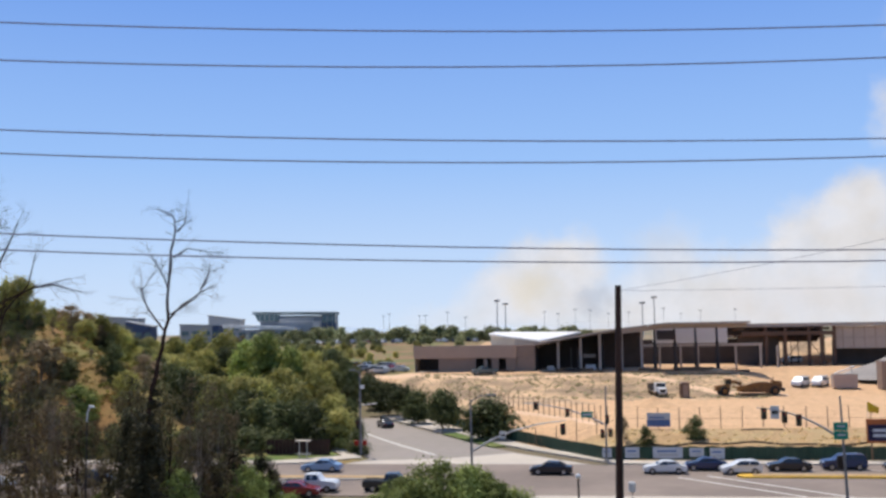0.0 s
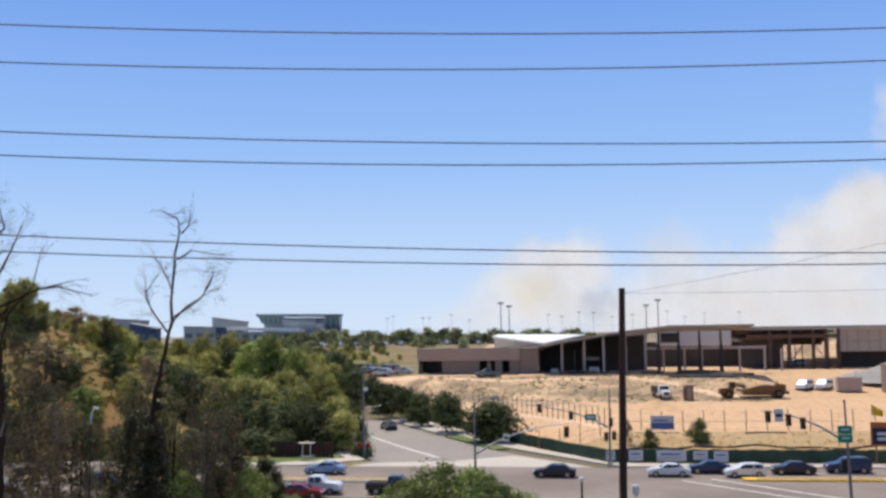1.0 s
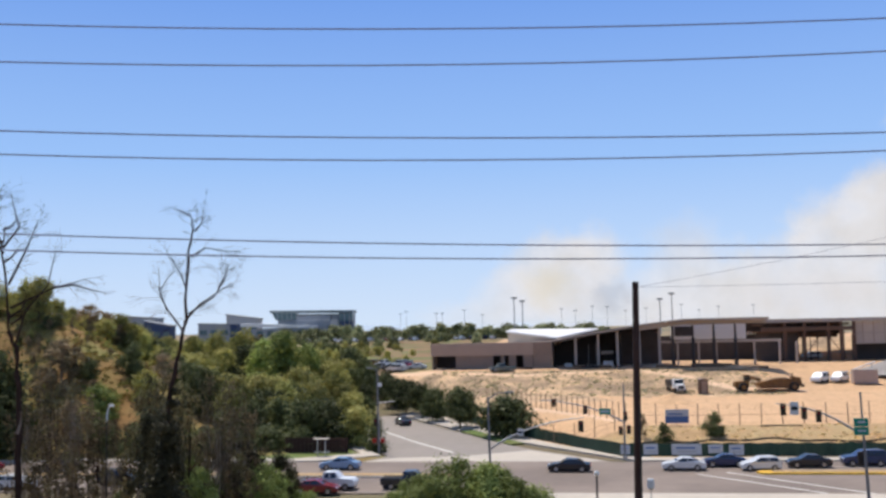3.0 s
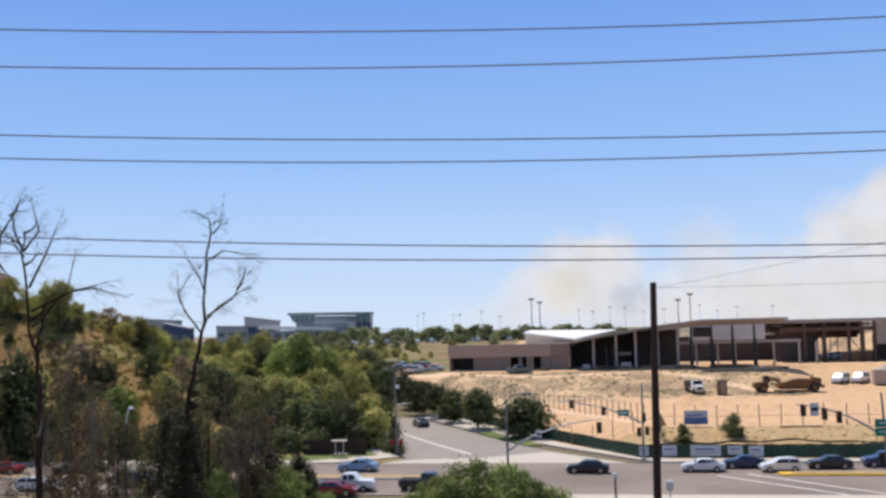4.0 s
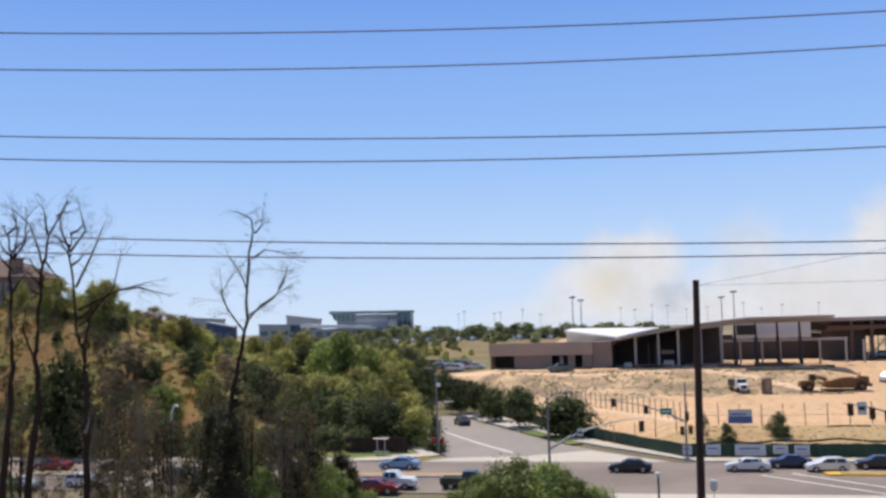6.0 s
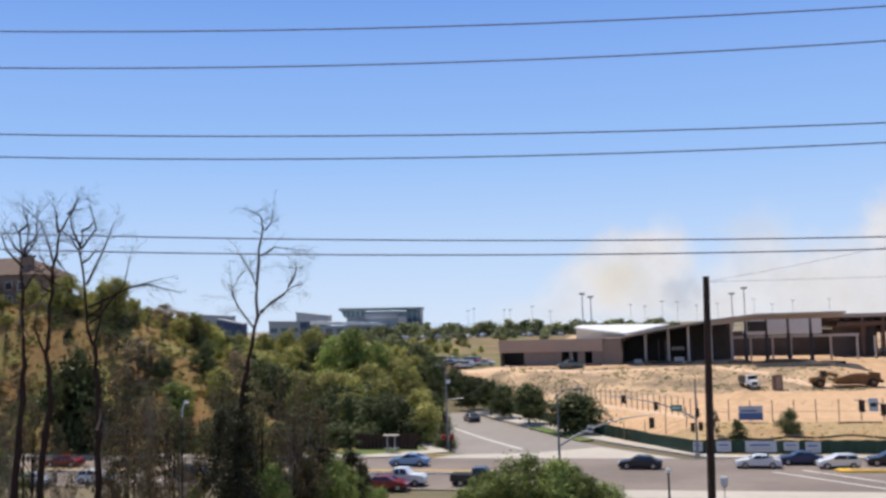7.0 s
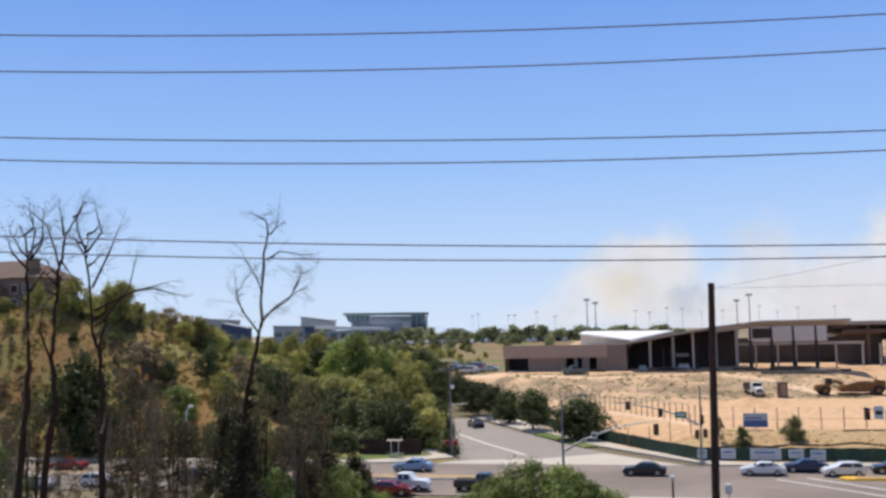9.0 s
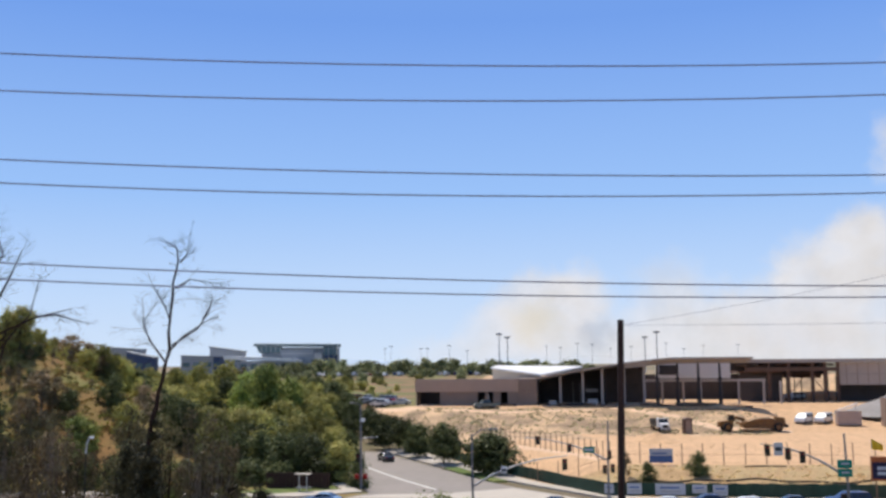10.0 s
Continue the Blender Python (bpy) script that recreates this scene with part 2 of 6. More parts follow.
M_GLASS = material("dark_window_glass", (0.02, 0.022, 0.026), 0.08, vary=0.1, spec=0.6)
M_PANEL = material("bare_wall_panel", (0.47, 0.39, 0.33), 0.9, vary=0.12, scale=0.5, bump=0.1)
M_TEAL_GLASS = material("teal_window_glass", (0.10, 0.17, 0.19), 0.1, vary=0.2, scale=0.3, spec=0.6)
M_FAR_GREY = material("far_grey_cladding", (0.37, 0.38, 0.39), 0.8, vary=0.08, scale=0.2)
M_FAR_ROOF = material("far_green_grey_roof", (0.21, 0.25, 0.25), 0.7, vary=0.1, scale=0.2)
M_FAR_PALE = material("far_pale_cladding", (0.58, 0.55, 0.52), 0.8, vary=0.08, scale=0.2)
M_FAR_BLUE = material("far_blue_cladding", (0.05, 0.075, 0.15), 0.6, vary=0.1, scale=0.2)
M_WHITE = material("white_paint", (0.80, 0.80, 0.79), 0.5, vary=0.05)
M_BANNER_BLUE = material("blue_printed_banner", (0.10, 0.17, 0.36), 0.7, vary=0.15, scale=1)
M_BANNER_PALE = material("pale_printed_banner", (0.52, 0.54, 0.58), 0.7, vary=0.12, scale=1)
M_SIGN_GREEN = material("green_sign_sheet", (0.01, 0.24, 0.17), 0.5, vary=0.05)


def pavement(name, outline, label):
    return sheet(name, outline, 0.15, M_CONCRETE, label, "pavement", depth=0.3)


pavement("pavement_near", [(-5, 90.6), (150, 90.6), (150, 94.8), (-5, 94.8)], "pale concrete pavement along the near kerb")
pavement("pavement_corner", [(150, 117.4), (150, 119.9), (8, 119.9), along(7, 15.0), along(13, 14.6), along(60, 14.6), along(110, 14.2),
                             along(110, 9.0), along(60, 9.3), along(34, 9.6), along(34, 11.7), along(16, 11.6), along(9, 12.6), (5.5, 117.4)], "pale concrete pavement rounding the corner")
pavement("pavement_far_side", [(-260, 117.4), (-33, 117.4), along(10, -9.6), along(60, -9.4), along(60, -11.0), along(13, -11.4), (-36, 119.6), (-260, 119.6)],
         "pale concrete pavement below the wooded slope")
tagged(sheet("lawn_strip", [along(13, 9.4), along(32, 9.2), along(32, 11.5), along(13, 11.5)], 0.13, M_GRASS, "narrow strip of rough green grass beside the kerb", "grass", depth=0.3), kind="structure")
sheet("lawn_corner", [(-35.0, 119.9), along(13.6, -11.8), along(42, -11.4), along(42, -19), along(20, -24), (-50, 119.9)], 0.14, M_GRASS,
      "rough green lawn on the corner", "grass", depth=0.3)
sheet("crosswalk", [(-27, 117.6), (2.2, 117.6), along(6.4, 9.6), along(5.0, 0), along(7.5, -8.6)], 0.009, M_CONCRETE, "pale concrete apron across the side road's mouth", "road", depth=0.05)


def median(name, x0, x1, y0, y1, paint, label):
    ob = thing(name, 0, 0, 0, label, "kerb", kind="structure")
    bm = bmesh.new()
    pts = [(x0 + 0.5, y1), (x0, (y0 + y1) / 2), (x0 + 0.5, y0), (x1, y0), (x1, y1)]
    top = [bm.verts.new((x, y, 0.18)) for x, y in pts]
    low = [bm.verts.new((x, y, -0.1)) for x, y in pts]
    bm.faces.new(top)
    for i in range(len(pts)):
        bm.faces.new((top[i], low[i], low[(i + 1) % len(pts)], top[(i + 1) % len(pts)]))
    bmesh.ops.recalc_face_normals(bm, faces=bm.faces)
    part("kerb", bm, paint, ob)
    part("planting", boxed(x0 + 1.6, y0 + 0.45, 0.1, x1, y1 - 0.4, 0.24), M_BANK, ob)
    return ob


median("median_kerb", 17.6, 150, 107.2, 109.3, M_YELLOW, "low median kerb painted bright yellow")
median("planted_median", -260, -14.0, 104.7, 107.0, M_CONCRETE, "narrow concrete median with dry planting")


def line(x0, y0, x1, y1, w, name="lane_line", mat=None):
    d = Vector((x1 - x0, y1 - y0)).normalized() * (w / 2)
    sheet(name, [(x0 - d.y, y0 + d.x), (x1 - d.y, y1 + d.x), (x1 + d.y, y1 - d.x), (x0 + d.y, y0 - d.x)], 0.008, mat or M_WHITE_LINE, "worn white painted line on the asphalt", "road marking", depth=0.02)


line(11.4, 107.6, 21.8, 95.8, 0.4)
line(14.6, 108.8, 26.2, 95.4, 0.4)
line(*along(9, -0.2), *along(22, -1.0), 0.55)
line(*along(22, -1.0), *along(75, -1.5), 0.5)
line(-110, 100.2, -30, 100.2, 0.15)
line(24, 113.2, 120, 113.2, 0.15)


# ---- poles and wires ----
def catenary(x0, x1, y, mid, slope, sag, dy=0.0):
    return [(x, y + dy * x, mid + slope * x + sag * x * x) for x in np.linspace(x0, x1, 40)]


def power_line(pts, radius):
    part_ob = part("power_line", tubed(pts, [radius] * len(pts), 6), M_WIRE)
    tagged(part_ob, "dark overhead power line sagging across the sky", "power line", group="overhead power lines")


# heights at the eye's own direction, slope and sag of each conductor
for mid, slope, sag in ((27.934, -0.0092, 0.00099), (26.465, -0.0050, 0.00107), (23.527, -0.0200, 0.00083), (22.632, -0.0150, 0.0010), (19.314, -0.0323, 0.00069), (18.744, -0.0271, 0.00076)):
    power_line([(p[0] * 0.986 - 38 * 0.165, p[0] * 0.165 + 38 * 0.986, p[2]) for p in catenary(-75, 75, 0, mid, slope, sag)], 0.029)


def utility_pole():
    ob = thing("utility_pole", 1.85, 34.8, height(1.85, 34.8) - 0.5, "tall dark tarred wooden utility pole", "utility pole")
    h = 17.45 - ob.matrix_basis.translation.z
    part("shaft", tubed([(-0.25, 0, 0), (-0.14, 0, h * 0.5), (-0.02, 0, h)], [0.155, 0.135, 0.11], 12), M_POLE_WOOD, ob)
    part("cap", tubed([(-0.02, 0, h), (-0.02, 0, h + 0.04)], [0.125, 0.1], 12), M_DARK_METAL, ob)
    part("down_pipe", tubed([(-0.15, -0.13, 0), (-0.03, -0.12, h * 0.62)], [0.035, 0.035], 6), M_DARK_METAL, ob)


utility_pole()
for (ex, ey, ez), drop in (((30, 22, 24.5), 0.9), ((60, 45, 19.8), 0.7)):
    a, b = Vector((1.83, 34.8, 17.3)), Vector((ex, ey, ez))
    pts = [a.lerp(b, k / 20) - Vector((0, 0, drop * 4 * (k / 20) * (1 - k / 20))) for k in range(21)]
    tagged(part("service_wire", tubed(pts, [0.006] * 21, 5), M_WIRE), "thin service wire running from the pole top", "wire", group="service wires")


def prism(outline, y0, y1):
    """A solid with the given x, z outline between two depths."""
    bm = bmesh.new()
    a = [bm.verts.new((x, y0, z)) for x, z in outline]
    b = [bm.verts.new((x, y1, z)) for x, z in outline]
    n = len(outline)
    bm.faces.new(a)
    bm.faces.new(b[::-1])
    for i in range(n):
        bm.faces.new((a[i], b[i], b[(i + 1) % n], a[(i + 1) % n]))
    bmesh.ops.recalc_face_normals(bm, faces=bm.faces)
    return bm


# ---- the school building under construction ----
PAD = 6.7


def stud_wall(ob, name, x0, x1, y0, y1, z0, z1, mat, label=""):
    return part(name, boxed(x0, y0, z0, x1, y1, z1, bevel=0.03), mat, ob, label)


def low_wing():
    ob = thing("low_building_wing", 0, 0, PAD, "flat-roofed tan stucco building wing, half finished", "building")
    stud_wall(ob, "parapet", -34.3, -11.3, 217.0, 218.0, 3.0, 5.85, M_TAN)
    stud_wall(ob, "end_parapet", -11.3, -7.2, 217.6, 240, 2.9, 5.8, M_BLOCK)
    stud_wall(ob, "flat_roof", -34.0, -11.5, 218.0, 240, 4.9, 5.2, M_WHITE_ROOF)
    for a, b in ((-28.7, -20.3), (-16.8, -15.2), (-13.6, -11.4)):
        stud_wall(ob, "wall_panel", a, b, 217.4, 217.8, 0, 3.0, M_BLOCK)
    stud_wall(ob, "wall_panel", -18.6, -18.0, 217.4, 217.8, 0, 3.0, M_BLOCK)
    stud_wall(ob, "wall_panel", -11.35, -7.25, 217.7, 218.1, 0, 2.88, M_BLOCK)
    # back wall coloured dark for the shade inside the wing
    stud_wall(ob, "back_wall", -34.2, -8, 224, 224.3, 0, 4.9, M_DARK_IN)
    stud_wall(ob, "end_wall", -34.2, -33.9, 218, 224, 0, 3.0, M_BLOCK)
    stud_wall(ob, "floor_slab", -34.3, -8, 217.3, 240, -0.4, 0.05, M_CONCRETE)
    stud_wall(ob, "door_frame", -17.95, -17.8, 217.4, 217.7, 0, 2.6, M_COLUMN)
    part("upper_wall", prism([(-17.6, 4.9), (-6.5, 4.9), (-6.5, 6.35), (-17.6, 8.1)], 226.0, 226.4), M_CREAM, ob)
    bm = bmesh.new()
    vs = [bm.verts.new(p) for p in ((-17.9, 225.4, 8.4), (-6.4, 225.4, 6.65), (3.5, 244, 8.5), (-17.9, 244, 8.75))]
    bm.faces.new(vs)
    r = bmesh.ops.extrude_face_region(bm, geom=bm.faces[:])
    bmesh.ops.translate(bm, verts=[v for v in r["geom"] if isinstance(v, bmesh.types.BMVert)], vec=(0, 0, -0.35))
    bmesh.ops.recalc_face_normals(bm, faces=bm.faces)
    part("upper_roof", bm, M_WHITE_ROOF, ob)


def slab_roof(ob, name, line_pts, y0, y1, thick, rise, mat):
    """A roof slab whose front edge follows the given x, z places."""
    bm = bmesh.new()
    rows = []
    for x, z in line_pts:
        rows.append([bm.verts.new(p) for p in ((x, y0, z), (x, y0, z - thick), (x, y1, z - thick + rise), (x, y1, z + rise))])
    for a, b in zip(rows, rows[1:]):
        for k in range(4):
            bm.faces.new((a[k], a[(k + 1) % 4], b[(k + 1) % 4], b[k]))
    bm.faces.new(rows[0])
    bm.faces.new(rows[-1][::-1])
    bmesh.ops.recalc_face_normals(bm, faces=bm.faces)
    return part(name, bm, mat, ob)


def hall():
    ob = thing("hall_under_construction", 0, 0, PAD, "tall open steel-framed school hall with a rising shed roof, under construction", "building")
    ROOF = [(-7.3, 6.15), (0.0, 7.5), (10.6, 9.15), (20.8, 10.25), (38.2, 10.3)]
    slab_roof(ob, "roof", ROOF[:3] + [(17.2, 9.86)], 213.5, 243, 0.42, -0.9, M_ROOF_STEEL)
    slab_roof(ob, "canopy", [(17.25, 9.87)] + ROOF[3:], 210.8, 221.5, 0.42, -0.3, M_ROOF_STEEL)
    slab_roof(ob, "fascia", [(x, z - 0.42) for x, z in ROOF[2:]], 214.4, 215.0, 0.9, 0, M_ROOF_STEEL)
    for x in (-2.0, 2.9, 7.1, 11.8, 16.1):
        top = ramp_of(x, [(a, b) for a, b in ROOF]) - 0.5
        part("column", boxed(x - 0.27, 216.7, -0.3, x + 0.27, 217.3, top, bevel=0.04), M_COLUMN, ob)
        part("column_base", boxed(x - 0.5, 216.5, -0.3, x + 0.5, 217.5, 0.25, bevel=0.04), M_DARK_IN, ob)
    for x in (18.9, 23.2, 27.6, 32.1):
        part("round_column", tubed([(x, 216.4, -0.4), (x, 216.6, 6.0)], [0.44, 0.38], 10), M_DARK_COLUMN, ob)
        part("column_head", tubed([(x, 216.6, 6.0), (x, 216.8, 9.6)], [0.26, 0.22], 8), M_DARK_COLUMN, ob)
    # these walls carry the hall's inner shade in their dark colour
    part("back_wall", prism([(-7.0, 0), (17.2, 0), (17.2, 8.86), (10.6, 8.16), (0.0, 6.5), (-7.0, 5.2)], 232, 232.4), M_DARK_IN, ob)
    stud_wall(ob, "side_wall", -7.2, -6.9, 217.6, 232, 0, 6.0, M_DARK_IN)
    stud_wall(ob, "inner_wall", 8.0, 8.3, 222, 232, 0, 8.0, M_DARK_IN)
    stud_wall(ob, "floor_slab", -7.2, 17, 217.0, 243, -0.5, 0.04, M_CONCRETE)
    stud_wall(ob, "white_box", 19.6, 35.8, 226.0, 229.0, 5.6, 9.3, M_WHITE_BOARD, "pale boarded upper storey")
    stud_wall(ob, "box_window", 20.2, 24.0, 225.9, 226.1, 6.4, 8.6, M_DARK_IN)
    stud_wall(ob, "mezzanine_beam", 17.0, 43.0, 224.0, 224.6, 4.9, 5.45, M_COLUMN)
    # dark colour gives this wall the shade below the upper storey
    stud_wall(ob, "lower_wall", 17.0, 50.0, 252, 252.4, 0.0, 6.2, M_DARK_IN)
    for x in (20.6, 25.2, 29.0, 37.2, 42.6, 46.2):
        part("post", boxed(x - 0.2, 224.0, 0, x + 0.2, 224.4, 4.9), M_COLUMN, ob)
    for k in range(6):
        part("beam", boxed(-6 + k * 4.4, 217.5, 5.2 + k * 0.45, -5.7 + k * 4.4, 232, 5.7 + k * 0.45), M_RUST, ob)
    # site clutter added inside the dark bays; the pale blocks are stacked boards
    part("scaffold", tube(tube(bmesh.new(), [(0.8, 224, 0), (0.8, 224, 5)], [0.06, 0.06], 6), [(2.4, 224, 0), (2.4, 224, 5)], [0.06, 0.06], 6), M_COLUMN, ob)
    part("duct", boxed(3.6, 225, 2.6, 6.4, 226, 3.4, bevel=0.05), M_COLUMN, ob)
    part("pallet", boxed(4.0, 222, 0.05, 6.2, 223.2, 1.2), M_WHITE_BOARD, ob)
    part("pallet", boxed(-4.6, 221, 0.05, -3.0, 222.2, 0.9), M_WHITE_BOARD, ob)


def pad_edge():
    # dark strip added where the canopy's shadow should lie on the pad edge
    ob = thing("form_boards", 0, 0, PAD, "dark strip along the pad edge, added in place of the canopy's shadow", "form boards")
    for k in range(9):
        x = 17.4 + 2.3 * k
        part("board", boxed(x, 212.7 + 0.1 * math.sin(k * 2.0), -0.75, x + 2.22, 212.9 + 0.1 * math.sin(k * 2.0), 0.1 + 0.07 * math.sin(k * 3.1), bevel=0.02), M_DARK_IN, ob)


def steel_frame():
    ob = thing("steel_frame_building", 0, 0, PAD, "unfinished building with rust-red steel frame and flat roof deck", "building")
    stud_wall(ob, "roof_deck", 38.5, 120, 234.0, 262, 9.15, 9.75, M_ROOF_STEEL)
    stud_wall(ob, "upper_beam", 40.5, 61, 233.6, 234.4, 7.0, 7.9, M_RUST)
    stud_wall(ob, "upper_wall", 61.3, 120, 234.75, 235.1, 3.8, 8.9, M_PANEL)
    stud_wall(ob, "wall_band", 61.3, 120, 234.62, 234.74, 6.2, 6.4, M_ROOF_STEEL)
    # dark panels at the back stand in for the frame's inner shade
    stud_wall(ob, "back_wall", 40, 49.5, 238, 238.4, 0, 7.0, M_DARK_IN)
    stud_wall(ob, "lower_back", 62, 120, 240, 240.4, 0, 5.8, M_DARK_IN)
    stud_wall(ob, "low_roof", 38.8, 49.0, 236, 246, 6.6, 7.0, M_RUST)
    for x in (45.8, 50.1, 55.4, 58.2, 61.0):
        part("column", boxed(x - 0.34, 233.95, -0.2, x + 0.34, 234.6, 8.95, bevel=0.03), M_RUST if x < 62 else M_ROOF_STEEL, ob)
    # dark panel added to close the bright gap under the deck as shade
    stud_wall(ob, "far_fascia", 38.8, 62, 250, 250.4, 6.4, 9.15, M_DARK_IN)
    stud_wall(ob, "deck_edge", 38.4, 120, 233.5, 233.95, 8.95, 9.8, M_ROOF_STEEL)
    for k, x in enumerate((50.8, 52.6, 54.2, 57.0, 59.4, 60.2)):
        part("scaffold_post", boxed(x - 0.09, 240.0, 0, x + 0.09, 240.2, 7.4 - 0.4 * (k % 2)), M_DARK_COLUMN, ob)
    part("scaffold_rail", boxed(50.4, 239.8, 6.2, 60.8, 239.95, 6.36), M_RUST, ob)
    for k in range(9):
        part("joist", boxed(40.8 + k * 2.4, 234.5, 8.2, 41.1 + k * 2.4, 249.8, 8.7), M_RUST, ob)
    stud_wall(ob, "far_beam", 49.6, 61.0, 249.0, 249.6, 5.2, 6.3, M_RUST)
    for k in range(12):
        part("panel_joint", boxed(63 + k * 2.4, 234.66, 3.85, 63.12 + k * 2.4, 234.74, 8.85), M_BLOCK, ob)
    part("brace", tubed([(50.4, 239.6, 0.2), (55.4, 239.6, 6.6)], [0.1, 0.1], 6), M_RUST, ob)
    part("brace", tubed([(60.6, 239.6, 0.2), (56.0, 239.6, 6.6)], [0.1, 0.1], 6), M_RUST, ob)
    for x in (42, 47, 52, 57):
        part("stub_post", boxed(x - 0.15, 234.6, 7.9, x + 0.15, 234.9, 9.15), M_DARK_COLUMN, ob)
    stud_wall(ob, "bracing", 46, 61, 246, 246.3, 6.0, 6.5, M_RUST)


low_wing()
hall()
pad_edge()
steel_frame()

# ---- trees ----
M_BARK = material("brown_bark", (0.10, 0.07, 0.05), 0.9, vary=0.3, scale=4, bump=0.4)
M_PALE_BARK = material("pale_gum_bark", (0.34, 0.27, 0.21), 0.8, vary=0.4, scale=3, bump=0.3, second=(0.16, 0.11, 0.08))
M_DEAD_BARK = material("dead_branch_bark", (0.050, 0.030, 0.024), 0.95, vary=0.4, scale=3, bump=0.5, spec=0.05)
L_STREET = leafy("dark_green_leaves", (0.084, 0.098, 0.039), (0.118, 0.127, 0.049), 0.5, 0.25)
L_OAK = leafy("green_leaves", (0.270, 0.270, 0.082), (0.362, 0.318, 0.103))
L_GUM = leafy("olive_gum_leaves", (0.250, 0.201, 0.110), (0.330, 0.235, 0.140))
L_YELLOW = leafy("yellow_green_leaves", (0.460, 0.412, 0.120), (0.368, 0.361, 0.109))
L_SCRUB = leafy("dry_brown_scrub_leaves", (0.165, 0.116, 0.067), (0.105, 0.093, 0.049))
L_SAPLING = leafy("olive_sapling_leaves", (0.205, 0.162, 0.083), (0.150, 0.135, 0.061))
L_WILLOW = leafy("fresh_green_leaves", (0.310, 0.385, 0.109), (0.391, 0.425, 0.121))
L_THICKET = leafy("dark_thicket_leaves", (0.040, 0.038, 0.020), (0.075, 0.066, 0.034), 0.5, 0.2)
L_BUSH = leafy("bright_green_leaves", (0.275, 0.315, 0.095), (0.20, 0.24, 0.075))
L_FAR = leafy("far_green_leaves", (0.220, 0.245, 0.116), (0.290, 0.284, 0.140))


def leaf_cloud(rng, clumps, count, size):
    """Many small leaves round the given clumps (centre, radius); verts and faces."""
    weights = np.array([r * r for _, r in clumps])
    pick = rng.choice(len(clumps), count, p=weights / weights.sum())
    centres, radii = np.array([c for c, _ in clumps])[pick], np.array([r for _, r in clumps])[pick]
    d = rng.normal(size=(count, 3))
    d /= np.linalg.norm(d, axis=1)[:, None]
    stretch = np.stack([rng.uniform(0.75, 1.45, len(clumps)), rng.uniform(0.75, 1.45, len(clumps)), rng.uniform(0.6, 1.05, len(clumps))], 1)
    out = np.where(rng.random(count) < 0.14, rng.uniform(1.0, 1.6, count), rng.uniform(0.4, 1.1, count))
    p = centres + d * stretch[pick] * (radii * out)[:, None]
    p[:, 2] = np.maximum(p[:, 2], 0.05)
    out_way = d * 0.9 + rng.normal(size=(count, 3)) * 0.42 + np.array([0, 0, 0.25])
    u = np.cross(out_way, rng.normal(size=(count, 3)))
    u /= np.linalg.norm(u, axis=1)[:, None]
    w = np.cross(out_way, u)
    w /= np.linalg.norm(w, axis=1)[:, None]
    s = size * rng.uniform(0.6, 1.35, count)[:, None]
    a, b, c, e = p + u * s, p + w * s * 0.55, p - u * s, p - w * s * 0.55
    verts = np.stack([a, b, c, e], 1).reshape(-1, 3)
    faces = np.arange(count * 4).reshape(-1, 4)
    return verts.tolist(), faces.tolist()


def tree(name, label, tall, wide, trunk, bark, leaves, count, size, seed, clumps=16, low=0.35, airy=0.26, thick=0.03, stems=1, loose=1.05):
    """A tree with a tapered trunk, limbs that reach into the leaf clumps, and a crown."""
    rng = np.random.default_rng(seed)
    ob = thing(name, 0, -400 - seed, 0, label, "tree" if trunk > 0.8 else "shrub")
    centres = []
    for k in range(clumps):
        a = 2.4 * k + rng.uniform(-0.5, 0.5)
        v = (k + 0.5) / clumps
        zz = low + (1 - low) * v
        girth = math.sin(math.pi * min(0.97, 0.22 + 0.75 * v)) ** 0.8
        rad = wide / 2 * girth * rng.uniform(0.15, loose)
        r = wide * airy * rng.uniform(0.5, 1.25)
        centres.append(((rad * math.cos(a), rad * math.sin(a), max(tall * zz - r * 0.8, r * 0.7)), r))
    bm = bmesh.new()
    base = tall * thick
    for s in range(stems):
        off = rng.uniform(-0.12, 0.12, 2) * wide * (stems > 1)
        lean = rng.uniform(-0.06, 0.06, 2) * tall
        spine = [Vector((off[0] + lean[0] * t, off[1] + lean[1] * t, tall * 0.82 * t - 0.3 * (t == 0))) for t in (0, 0.2, 0.45, 0.7, 1.0)]
        part("trunk", tubed(spine, [base, base * 0.8, base * 0.62, base * 0.4, base * 0.12], 7), bark, ob)
        for k, (c, r) in enumerate(centres):
            if k % stems == s:
                t = min(0.85, max(0.2, c[2] / tall * 0.7))
                i = min(3, int(t * 4))
                a = spine[i].lerp(spine[i + 1], min(1, max(0, t * 4 - i)))
                m = a.lerp(Vector(c), 0.55) + Vector((0, 0, -0.05 * tall * rng.uniform(0, 1)))
                tube(bm, [a, m, Vector(c) + Vector((0, 0, r * 0.5))], [base * 0.36, base * 0.22, base * 0.06], 5)
    tagged(part("branchwork", bm, bark, ob), kind="stuff")
    verts, faces = leaf_cloud(rng, centres, count, size)
    mesh_part("crown", verts, faces, leaves, ob)
    return ob


